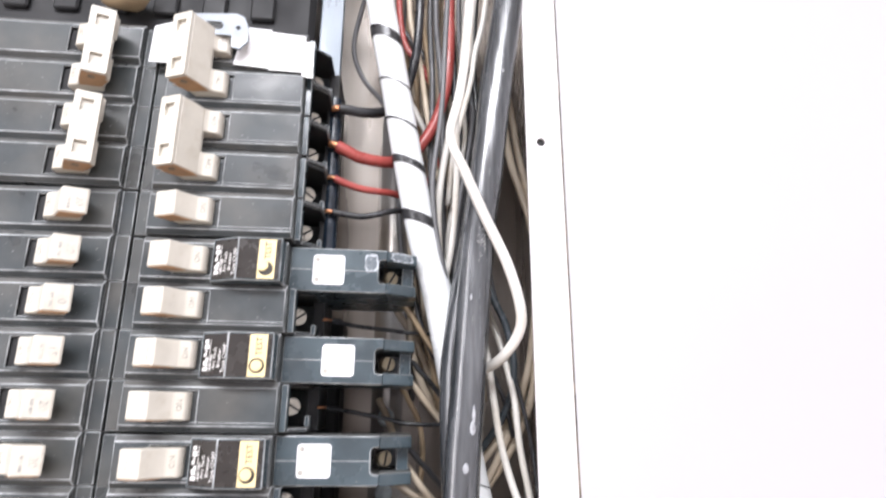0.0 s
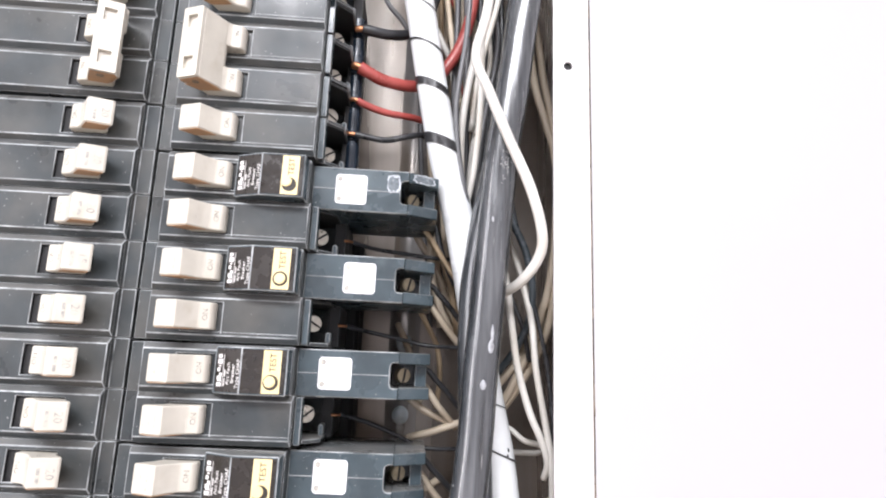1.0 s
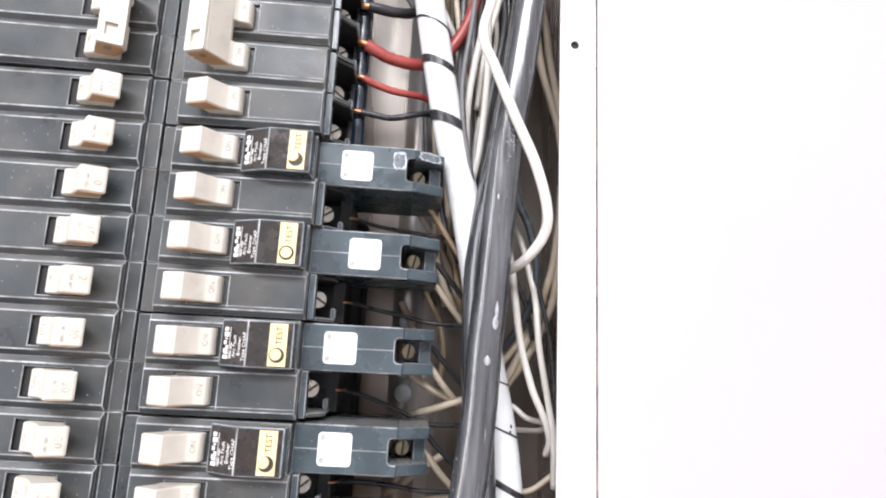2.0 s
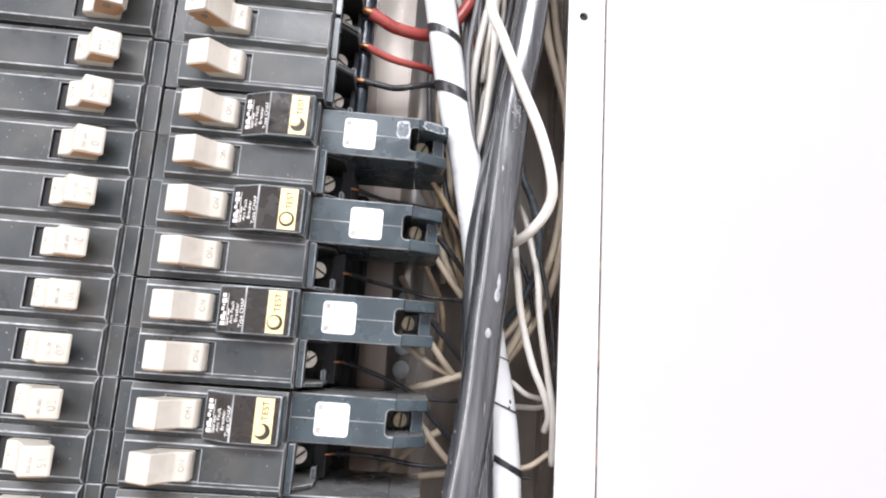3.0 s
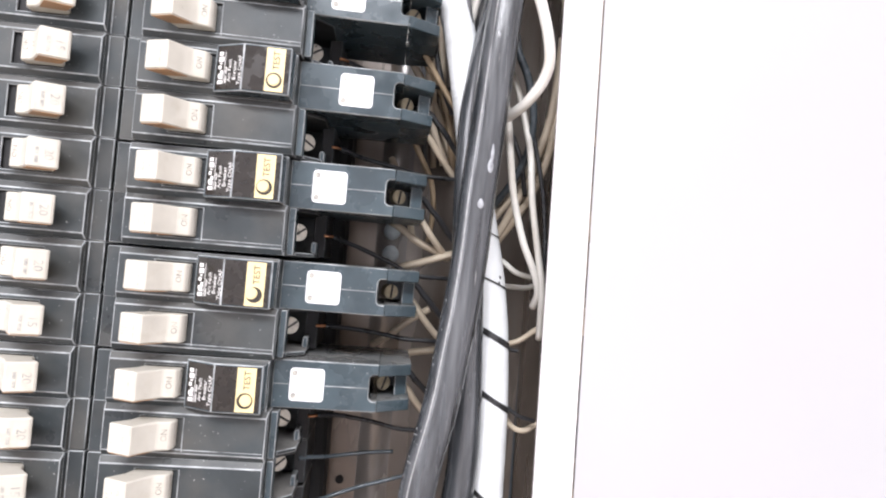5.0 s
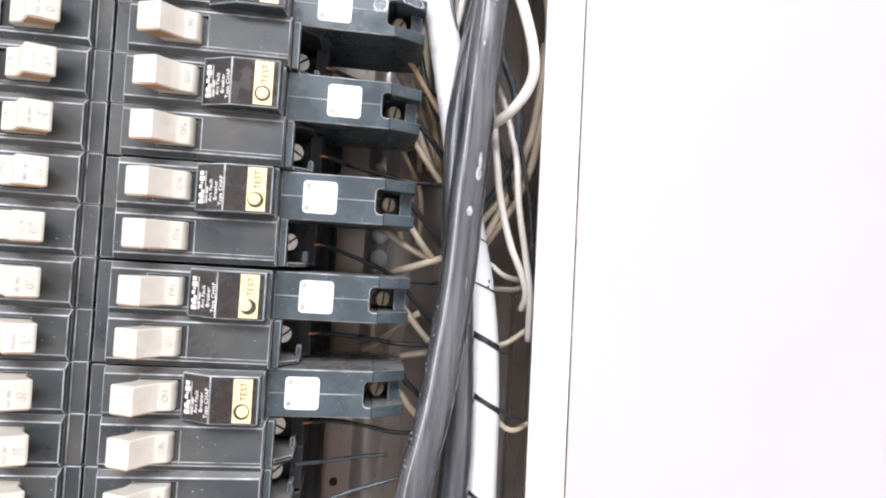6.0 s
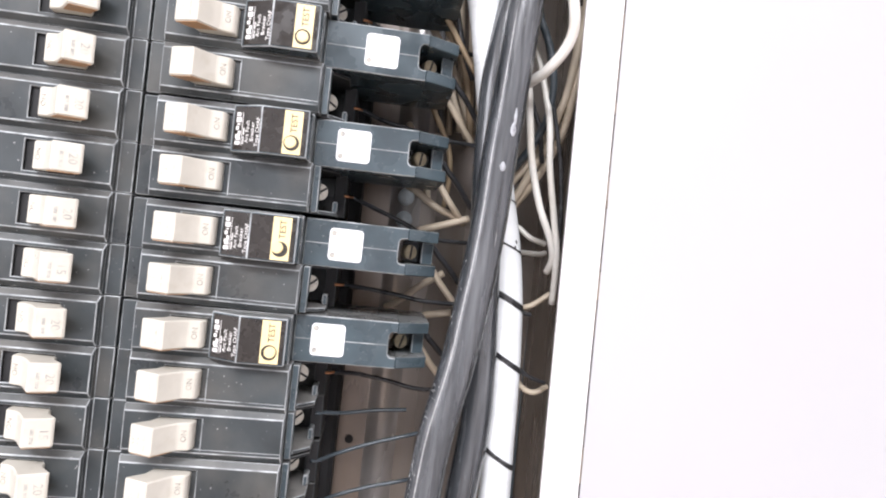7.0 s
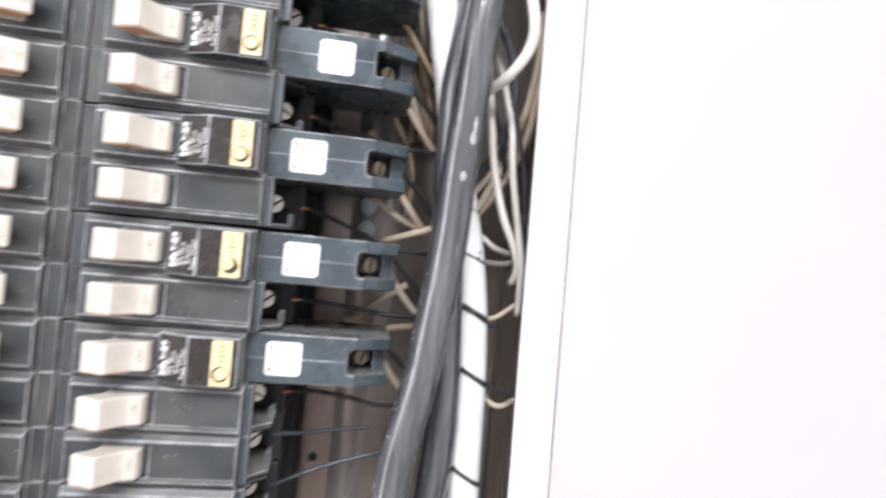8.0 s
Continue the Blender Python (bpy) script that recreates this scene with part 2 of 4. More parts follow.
def tube(line, r, sides=12, bm=None, wobble=0.0, lobes=0.0):
    bm = bm or bmesh.new()
    rings = []
    side = Vector((1, 0.3, 0.1))
    for j, p in enumerate(line):
        d = (line[min(j + 1, len(line) - 1)] - line[max(j - 1, 0)]).normalized()
        side = (side - d * side.dot(d)).normalized()
        up = d.cross(side)
        rr = r * (1 + wobble * noise.noise(p * 60))
        rings.append([bm.verts.new(p + (side * math.cos(a) + up * math.sin(a)) * rr * (1 + lobes * math.cos(5 * a + 9 * p.z))) for a in (2 * math.pi * k / sides for k in range(sides))])
    for a, b in zip(rings, rings[1:]):
        for k in range(sides):
            bm.faces.new((a[k], a[(k + 1) % sides], b[(k + 1) % sides], b[k]))
    bm.faces.new(rings[0])
    bm.faces.new(rings[-1][::-1])
    return bm


def plate(outlines, thick, name, mat, parent=None, label=""):
    """A flat plate in x and z with holes, from outlines in metres; its front lies at y = 0."""
    cu = bpy.data.curves.new(name, "CURVE")
    cu.dimensions, cu.fill_mode, cu.extrude = "2D", "BOTH", thick / 2
    for o in outlines:
        sp = cu.splines.new("POLY")
        sp.points.add(len(o) - 1)
        sp.use_cyclic_u = True
        for q, (x, z) in zip(sp.points, o):
            q.co = (x, z, 0, 1)
    tmp = new("scrap", cu)
    bpy.context.view_layer.update()
    me = bpy.data.meshes.new_from_object(tmp.evaluated_get(bpy.context.evaluated_depsgraph_get()))
    bpy.data.objects.remove(tmp)
    bpy.data.curves.remove(cu)
    me.transform(Matrix.Translation((0, thick / 2, 0)) @ Matrix.Rotation(radians(90), 4, "X"))
    me.name = name
    me.materials.clear()
    me.materials.append(mat)
    ob = new(name, me)
    if parent:
        ob.parent = parent
    if label:
        ob["label"] = label
    return ob


def round_rect(x0, x1, z0, z1, r, n=5):
    pts = []
    for cx, cz, a0 in ((x1 - r, z1 - r, 0), (x0 + r, z1 - r, 90), (x0 + r, z0 + r, 180), (x1 - r, z0 + r, 270)):
        for k in range(n + 1):
            a = radians(a0 + 90 * k / n)
            pts.append((cx + r * math.cos(a), cz + r * math.sin(a)))
    return pts


def ring(cx, cz, r, n=20):
    return [(cx + r * math.cos(2 * math.pi * k / n), cz + r * math.sin(2 * math.pi * k / n)) for k in range(n)]


TEXTS = {}


def lettering(words, size):
    """The mesh of words, lying in x and y, centred; shared by all that bear them."""
    if (words, size) not in TEXTS:
        cu = bpy.data.curves.new("lettering", "FONT")
        cu.body, cu.size, cu.align_x, cu.align_y, cu.extrude, cu.resolution_u = words, size, "CENTER", "CENTER", 0.00004, 3
        tmp = new("scrap", cu)
        bpy.context.view_layer.update()
        me = bpy.data.meshes.new_from_object(tmp.evaluated_get(bpy.context.evaluated_depsgraph_get()))
        bpy.data.objects.remove(tmp)
        bpy.data.curves.remove(cu)
        TEXTS[(words, size)] = me
    return TEXTS[(words, size)]


def write(words, size, mat, parent, m, name="lettering"):
    me = lettering(words, size).copy()
    me.materials.clear()
    me.materials.append(mat)
    ob = new(name, me)
    ob.parent = parent
    ob.matrix_local = m
    return ob


# text that reads upwards on a front that faces -y, turned by an angle about z
def upright(x, y, z, turn=0.0):
    return Matrix.Translation((x, y, z)) @ Matrix.Rotation(radians(turn), 4, "Z") @ Matrix.Rotation(radians(90), 4, "X") @ Matrix.Rotation(radians(90), 4, "Z")


# ---- the wall, the unseen room and the enclosure ----
PITCH = 0.01905
MID = -0.0025
ROW0 = -0.0077


def row_z(n):
    return ROW0 - PITCH * n


WX0, WX1, WZ0, WZ1 = -0.195, 0.1797, -0.46, 0.40
LEAN = -0.0140
bm = bmesh.new()
for x0, x1, z0, z1 in ((-1.5, WX0, -1.45, 1.0), (WX1, 1.6, -1.45, 1.0), (WX0, WX1, WZ1, 1.0), (WX0, WX1, -1.45, WZ0)):
    block(x0, x1, 0.0138, 0.16, z0, z1, bm)
for v in bm.verts:
    if abs(v.co.x - WX1) < 1e-5:
        v.co.x += LEAN * (v.co.z + 0.05)
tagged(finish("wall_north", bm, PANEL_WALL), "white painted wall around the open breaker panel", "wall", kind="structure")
# Room shell out of view, added to enclose the panel and bounce light.
for nm, b in (("wall_south", (-1.5, 1.6, -2.75, -2.65, -1.45, 1.0)), ("wall_east", (1.6, 1.7, -2.75, 0.16, -1.45, 1.0))):
    tagged(finish(nm, block(*b), WALL), "unseen white wall, added to close the room", "wall", kind="structure")
bm = bmesh.new()
for b in ((-1.6, -1.5, -2.75, -1.8, -1.45, 1.0), (-1.6, -1.5, -0.8, 0.16, -1.45, 1.0), (-1.6, -1.5, -1.8, -0.8, 0.8, 1.0), (-1.6, -1.5, -1.8, -0.8, -1.45, -0.5)):
    block(*b, bm)
tagged(finish("wall_west", bm, WALL), "unseen white wall with a window opening, added to close the room", "wall", kind="structure")
tagged(finish("floor", block(-1.6, 1.7, -2.75, 0.16, -1.5, -1.45), FLOOR), "unseen brown floor, added for warm bounce light", "floor", kind="structure")
tagged(finish("ceiling", block(-1.6, 1.7, -2.75, 0.16, 1.0, 1.05), CEIL), "unseen white ceiling, added to close the room", "ceiling", kind="structure")

box = empty("panel_enclosure", "grey painted steel enclosure with a pale flange, set in the wall", "enclosure")
FX0, FX1 = 0.1628, 0.1786
lean = Matrix.Translation((0, 0, -0.05)) @ Matrix.Rotation(LEAN, 4, "Y") @ Matrix.Translation((0, 0, 0.05))
part("back_plate", block(-0.170, 0.1772, 0.107, 0.109, -0.44, 0.38), BOX, box)
sp = part("side_plate", block(0.1758, 0.1772, 0.0150, 0.1069, -0.44, 0.38), BOX, box)
sp.matrix_local = lean
part("side_plate", block(-0.170, -0.1685, 0.0150, 0.1069, -0.44, 0.38), BOX, box)
part("end_plate", block(-0.1684, 0.158, 0.0150, 0.1069, 0.3785, 0.38), BOX, box)
part("end_plate", block(-0.1684, 0.158, 0.0150, 0.1069, -0.44, -0.4385), BOX, box)
fl = plate([[(FX0, -0.45), (FX1, -0.45), (FX1, 0.39), (FX0, 0.39)], ring(0.1694, 0.0511, 0.0020, 18), ring(0.1692, -0.30, 0.0017, 18)], 0.0014, "flange", FLANGE, box, "pale painted flange with screw holes")
fl.matrix_local = lean @ Matrix.Translation((0, 0.0130, 0))
# Near-black plug behind the flange hole carries its shade.
sl = part("hole_sleeve", rod((0.1694, 0.0165, 0.0511), (0, 1, 0), 0.0024, 0.004), PIT, box, "near-black plug for the shade in a screw hole")
sl.matrix_local = lean
bm = bmesh.new()
rnd = random.Random(5)
z = -0.44
while z < 0.37:
    dz = rnd.uniform(0.003, 0.016)
    block(0.1787, 0.1795 + rnd.uniform(-0.0003, 0.0003), 0.0144 + rnd.uniform(-0.0008, 0.0008), 0.03, z, z + dz - 0.0002, bm)
    z += dz
re = part("rough_edge", bm, ROUGH_EDGE, box, "rough brown edge between flange and wall")
re.matrix_local = lean
swell = [(0.0918 + 0.0014 * k, 0.1071 - 0.0021 * math.sin(math.pi * k / 14) ** 2) for k in range(15)]
part("embossed_rib", prism(swell, -0.40, 0.34), RIB, box, "shallow shiny rib pressed in the back plate", True)
# Domes added in place of blurred bright reflections along the rib.
for zz in (-0.0690, -0.0945, -0.1070):
    bm = bmesh.new()
    bmesh.ops.create_uvsphere(bm, u_segments=18, v_segments=12, radius=0.0046, matrix=Matrix.Translation((0.1015, 0.1040, zz)) @ Matrix.Diagonal((1, 0.6, 1.05, 1)))
    part("bolt_head", bm, GLINT, box, "pale dome standing in for a blurred reflection", True)
# Disc on the back plate, coloured as the shade of a hole.
bm = rod((0.0848, 0.1068, -0.2290), (0, 1, 0), 0.0022, 0.0012, 18)
part("knockout_hole", bm, PIT, box, "near-black disc for a small shaded hole")
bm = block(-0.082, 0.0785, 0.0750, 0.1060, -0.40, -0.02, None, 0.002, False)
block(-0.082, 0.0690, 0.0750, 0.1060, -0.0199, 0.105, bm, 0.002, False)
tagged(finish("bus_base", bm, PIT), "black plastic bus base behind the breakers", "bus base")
tagged(finish("mounting_rail", block(0.0610, 0.0728, 0.0405, 0.0440, 0.0862, 0.26, None, 0.0006, False), RAIL), "pale galvanised steel mounting rail above the breakers", "rail")
strip = empty("terminal_strip", "dark blue insulated strip beside the upper breaker terminals", "terminal strip")
for z0, z1 in ((0.0035, 0.0212), (0.0214, 0.0378), (0.0380, 0.0546), (0.0548, 0.0730), (0.0732, 0.0840)):
    prof = [(0.0035 * math.cos(radians(15 * k)) + 0.0719 + 0.0006 * (0.04 - z0) / 0.04, 0.0402 + 0.0036 * math.sin(radians(15 * k))) for k in range(24)]
    part("strip_segment", prism(prof, z0, z1, None, 0.0007, False), NAVY, strip, "glossy dark blue moulded segment")
lugs = empty("main_lug_block", "dark ribbed plastic block above the breakers", "lug block")
part("body", block(-0.166, 0.0580, 0.040, 0.1060, 0.112, 0.33, None, 0.003, False), PIT, lugs)
for k in range(-3, 5):
    part("rib", block(-0.070 + 0.024 * k, -0.058 + 0.024 * k, 0.037, 0.0399, 0.125, 0.30, None, 0.001, False), PIT, lugs)


# ---- breakers ----
def face_plateau(flip, a0=0.0066, a1=0.0638, slot=(0.0165, 0.0350)):
    """The raised front: a chamfered pad with a slot for the handle."""
    bm = bmesh.new()
    base = [(a0 - 0.0004, -0.0093), (a1 + 0.0003, -0.0093), (a1 + 0.0003, 0.0093), (a0 - 0.0004, 0.0093)]
    top = [(a0, -0.0071), (a1, -0.0071), (a1, 0.0071), (a0, 0.0071)]
    hole = [(slot[0], -0.0056), (slot[1], -0.0056), (slot[1], 0.0056), (slot[0], 0.0056)]
    B = [bm.verts.new((x * flip, 0.0059, z)) for x, z in base]
    T = [bm.verts.new((x * flip, 0.0042, z)) for x, z in top]
    I = [bm.verts.new((x * flip, 0.0042, z)) for x, z in hole]
    D = [bm.verts.new((x * flip, 0.0057, z)) for x, z in hole]
    for j in range(4):
        k = (j + 1) % 4
        bm.faces.new((B[j], B[k], T[k], T[j]))
        bm.faces.new((T[j], T[k], I[k], I[j]))
        bm.faces.new((I[j], I[k], D[k], D[j])).material_index = 2
    bm.faces.new(D).material_index = 2
    bmesh.ops.recalc_face_normals(bm, faces=bm.faces)
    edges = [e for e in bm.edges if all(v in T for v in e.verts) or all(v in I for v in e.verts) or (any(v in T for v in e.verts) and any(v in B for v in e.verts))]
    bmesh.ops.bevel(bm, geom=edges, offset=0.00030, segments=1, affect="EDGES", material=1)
    return bm


HANDLE = [(0.0188, 0.0055), (0.0172, 0.0005), (0.0125, -0.0040), (0.0128, -0.0050), (0.0211, -0.0084), (0.0252, -0.0030), (0.0274, -0.0007), (0.0314, 0.0004), (0.0323, 0.0022), (0.0323, 0.0055)]


def add_handle(root, flip, words):
    bm = prism(HANDLE, -0.0051, 0.0051, None, 0.00045, False, flip)
    h = part("handle", bm, TAN, root, "cream plastic handle switched on")
    # Thin plate under the nose, tinted with the warm bounce.
    nose = [(0.0132, -0.0046), (0.0210, -0.0078), (0.0248, -0.0030), (0.0262, -0.0008), (0.0190, 0.0003), (0.0174, 0.0001)]
    part("underside", prism(nose, -0.00532, -0.00505, None, 0, False, flip), AMBER, h, "thin tan brown plate with warm bounce light in its colour")
    write("ON", 0.0028, INK, h, upright(0.0296 * flip, -0.00016, 0.0004, 15.0 * flip), "on_mark")
    if words:
        ink = FAINT if flip < 0 else GHOST
        write(words, 0.0040, ink, h, upright(0.0152 * flip, -0.00608, -0.0004, -22.3 * flip) @ Matrix.Rotation(0 if flip > 0 else math.pi, 4, "Z"), "rating_mark")
        bm = bmesh.new()
        for z0 in (-0.0036, -0.0006):
            block(-0.0005, 0.0005, -0.00006, 0.0002, z0, z0 + 0.0024, bm)
        ob = part("rating_line", bm, ink, h)
        ob.matrix_local = Matrix.Translation((0.0184 * flip, -0.00736, 0)) @ Matrix.Rotation(radians(-22.3 * flip), 4, "Z")
    return h


def add_screw(root, a, y, z, flip, r, tilt, mat=None):
    axis = Vector((0.45 * flip, -0.9, 0.0))
    s = part("terminal_screw", rod((a * flip, y, z), axis, r, 0.004, 22, None, 0.0004), mat or STEEL, root, "dull steel slotted terminal screw")
    q = axis.to_track_quat("Z", "Y").to_matrix().to_4x4()
    # Near-black bar on the head stands for the shaded slot.
    bm = block(-r * 0.92, r * 0.92, -0.00045, 0.00045, 0.0017, 0.00208)
    ob = part("screw_slot", bm, PIT, s)
    ob.matrix_local = Matrix.Translation((a * flip, y, z)) @ q @ Matrix.Rotation(radians(tilt), 4, "Z")
    return s


BODY = [(0.0006, 0.0085), (0.0060, 0.0085), (0.0062, 0.0058), (0.0642, 0.0058), (0.0642, 0.0150), (0.0590, 0.0165), (0.0590, 0.0740), (0.0040, 0.0740), (0.0040, 0.030), (0.0006, 0.0300)]
LONG = [(0.0006, 0.0085), (0.0060, 0.0085), (0.0062, 0.0058), (0.0884, 0.0058), (0.0884, 0.0740), (0.0040, 0.0740), (0.0040, 0.030), (0.0006, 0.0300)]


def plain_breaker(flip, words, tilt, label, group):
    root = empty("circuit_breaker", label, "circuit breaker", group)
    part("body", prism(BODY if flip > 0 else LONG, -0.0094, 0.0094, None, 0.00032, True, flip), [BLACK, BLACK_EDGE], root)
    # Left slots are near-black: the notch's shade is put into the colour.
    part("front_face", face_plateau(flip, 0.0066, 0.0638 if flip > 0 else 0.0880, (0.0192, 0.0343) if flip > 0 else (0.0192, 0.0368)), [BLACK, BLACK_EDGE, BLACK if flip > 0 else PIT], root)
    if flip < 0:
        add_handle(root, flip, words)
        return root
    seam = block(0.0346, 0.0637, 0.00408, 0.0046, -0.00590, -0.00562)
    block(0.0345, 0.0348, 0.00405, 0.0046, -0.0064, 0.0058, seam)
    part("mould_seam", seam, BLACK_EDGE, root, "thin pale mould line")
    step = block(0.0644, 0.0669, 0.0092, 0.0148, -0.0091, 0.0088, None, 0.0003)
    part("end_step", step, [GLOSS, BLACK_EDGE], root)
    shelf = [(0.0591, 0.0152), (0.0669, 0.0152), (0.0732, 0.0220), (0.0732, 0.0470), (0.0591, 0.0470)]
    # Upper wall near-black, with the cavity's shade in its colour; lower shelf pale.
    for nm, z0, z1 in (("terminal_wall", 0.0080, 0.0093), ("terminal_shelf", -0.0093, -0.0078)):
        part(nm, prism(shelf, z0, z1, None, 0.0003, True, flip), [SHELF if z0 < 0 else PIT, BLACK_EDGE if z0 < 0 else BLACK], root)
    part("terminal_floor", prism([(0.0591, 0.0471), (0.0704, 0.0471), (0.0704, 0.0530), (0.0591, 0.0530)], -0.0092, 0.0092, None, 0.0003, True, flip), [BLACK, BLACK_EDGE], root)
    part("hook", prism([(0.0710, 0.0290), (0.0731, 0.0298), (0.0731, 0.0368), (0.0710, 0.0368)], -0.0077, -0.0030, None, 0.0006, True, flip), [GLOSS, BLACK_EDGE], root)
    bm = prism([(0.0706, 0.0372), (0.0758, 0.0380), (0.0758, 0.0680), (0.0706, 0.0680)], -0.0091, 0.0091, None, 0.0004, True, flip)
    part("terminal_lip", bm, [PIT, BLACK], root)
    add_screw(root, 0.0645, 0.0340, 0.0006, flip, 0.0035, tilt)
    add_handle(root, flip, words)
    return root


OUT = 0.0042


def arc_fault_breaker(shift, tilt, chipped, press, label):
    root = empty("arc_fault_breaker", label, "circuit breaker", "arc fault breakers")
    main = [(0.0006, 0.0085), (0.0060, 0.0085), (0.0062, 0.0058), (0.0630, 0.0058), (0.0630, 0.0164), (0.0630, 0.0740), (0.0040, 0.0740), (0.0040, 0.030), (0.0006, 0.0300)]
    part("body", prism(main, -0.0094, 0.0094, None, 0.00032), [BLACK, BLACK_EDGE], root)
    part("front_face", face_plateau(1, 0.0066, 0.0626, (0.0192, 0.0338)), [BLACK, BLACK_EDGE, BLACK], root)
    front = [(0.0632, -0.0092), (0.1030, -0.0092), (0.1030, -0.0050)]
    for k in range(5):
        w = radians(90 * k / 4)
        front.append((0.1016 - 0.0018 * math.sin(w), -0.0032 - 0.0018 * math.cos(w)))
    for k in range(5):
        w = radians(90 * k / 4)
        front.append((0.1016 - 0.0018 * math.cos(w), 0.0032 + 0.0018 * math.sin(w)))
    front += [(0.1030, 0.0050), (0.1030, 0.0092), (0.0632, 0.0092)]
    part("module_body", slab(front, 0.0165 - OUT, 0.0610, 0.0004), [GLOSS, BLACK_EDGE], root, "glossy black module with a wire terminal")
    end = [(0.1031, 0.0170 - OUT), (0.1042, 0.0174 - OUT), (0.1158, 0.0240 - OUT), (0.1158, 0.0580), (0.1031, 0.0610)]
    for z0, z1 in ((0.0046, 0.0092), (-0.0092, -0.0046)):
        part("terminal_arm", prism(end, z0, z1, None, 0.0003, False), GLOSS, root)
    bm = prism([(0.1031, 0.0430), (0.1098, 0.0430), (0.1098, 0.0280 - OUT), (0.1146, 0.0300 - OUT), (0.1146, 0.0575), (0.1031, 0.0605)], -0.0045, 0.0045, None, 0.0003)
    part("terminal_tongue", bm, [GLOSS, BLACK_EDGE], root)
    part("mould_seam", block(0.0634, 0.0995, 0.01632 - OUT, 0.0168 - OUT, -0.00020, 0.00014), BLACK_EDGE, root)
    hood = prism([(0.0342, 0.0066), (0.0342, 0.0031), (0.0454, -0.0027), (0.0623, -0.0027), (0.0626, 0.0066)], -0.0087, 0.0087, None, 0.00038)
    part("hood", hood, [GLOSS, BLACK_EDGE], root)
    # Thin pale strip: the glare along the hood's crease, painted.
    part("hood_crease", prism([(0.0451, -0.00288), (0.0457, -0.00304), (0.0457, -0.0024), (0.0451, -0.0024)], -0.0084, 0.0084), BLACK_EDGE, root)
    lab = part("label", prism([(0.0349, 0.0031), (0.0349, 0.00258), (0.0454, -0.00292), (0.0617, -0.00292), (0.0617, -0.0025), (0.0456, -0.0025)], -0.0080, 0.0080, None, 0.0001, False), LABEL, root, "brown-black label with white printing")
    slope = math.degrees(math.atan2(0.00550, 0.0105))
    def on_slope(a):
        return 0.00258 - (a - 0.0349) * math.tan(radians(slope)) - 0.00008
    def bar(a0, a1, z0, z1, bm):
        prism([(a0, on_slope(a0)), (a1, on_slope(a1)), (a1, on_slope(a1) + 0.0002), (a0, on_slope(a0) + 0.0002)], z0, z1, bm)
    bm = bmesh.new()
    for z0, z1, lo, hi in ((-0.0060, -0.0046, 0, 0), (-0.0042, -0.0036, 3, 0), (-0.0036, -0.0022, 0, 2), (-0.0022, -0.0010, 9, 0), (-0.0006, 0.0008, 0, 8), (0.0012, 0.0018, 5, 5), (0.0022, 0.0040, 0, 0), (0.0044, 0.0058, 0, 4)):
        bar(0.0357 + lo * 0.0001, 0.0377 - hi * 0.0001, z0, z1, bm)
    bar(0.0381, 0.0383, -0.0060, 0.0058, bm)
    for z0, z1 in ((-0.0058, -0.0030), (-0.0024, 0.0002)):
        bar(0.0387, 0.0391, z0, z1, bm)
    part("maker_mark", bm, LABEL_INK, lab, "plain white printed bars")
    for a, words in ((0.0403, "Arc Fault"), (0.0423, "Breaker"), (0.0443, "Type CHAF")):
        write(words, 0.0022, LABEL_INK, lab, upright(a, on_slope(a), -0.0012, -slope))
    part("test_patch", block(0.0535, 0.0601, -0.00306, -0.0027, -0.00785, 0.00785), YELLOW, lab, "yellow printed test patch")
    write("TEST", 0.0032, DARKINK, lab, upright(0.0572, -0.00312, 0.0034))
    b = part("test_button", rod((0.0567 + press[0], -0.00310, -0.0038 + press[1]), (0, 1, 0), 0.0021, 0.0016, 24, None, 0.0003), YELLOW, root, "round yellow test button in a black recess")
    rg = plate([ring(0.0567, -0.0038, 0.0028, 28)], 0.0002, "button_ring", DARKINK, b)
    rg.location = (0, -0.0032, 0)
    st = plate([round_rect(0.0727 + shift, 0.0857 + shift, -0.0063, 0.0063, 0.0015)], 0.0002, "sticker", PAPER, root, "blank white square sticker")
    st.location = (0, 0.0163 - OUT, 0)
    for zc in (0.0043, -0.0043):
        part("sticker_mark", rod((0.0744 + shift, 0, zc), (0, 1, 0), 0.0011, 0.00016, 14), FAINT, st, "faint grey smudged mark")
    add_screw(root, 0.1046, 0.0310 - OUT, 0.0000, 1, 0.0030, tilt, DULL_SCREW)
    if chipped:
        r2 = random.Random(9)
        for cx, cz, w, h, lift, turn in ((0.0968, 0.0036, 0.0029, 0.0040, 0.0164, 0), (0.1096, 0.0069, 0.0056, 0.0020, 0.01985, 29.7)):
            out = [(w * (abs(math.cos(g)) ** 0.6) * math.copysign(1, math.cos(g)) * r2.uniform(0.9, 1.08), h * (abs(math.sin(g)) ** 0.6) * math.copysign(1, math.sin(g)) * r2.uniform(0.9, 1.08)) for g in (math.pi * k / 12 for k in range(24))]
            inner = [(x * r2.uniform(0.72, 0.92), z * r2.uniform(0.66, 0.9)) for x, z in out]
            m = Matrix.Translation((cx, lift - OUT, cz)) @ Matrix.Rotation(radians(turn), 4, "Z")
            rim = plate([out, inner], 0.00012, "scuff", HAZE, root, "pale torn edge of tape residue")
            rim.matrix_local = m
            film = plate([inner], 0.00008, "scuff", FILM, root, "thin film of tape residue")
            film.matrix_local = m
    add_handle(root, 1, "20")
    return root


r_first = plain_breaker(1, "20", 35, "black circuit breaker with cream handle, dusty worn edges", "breakers of the panel")
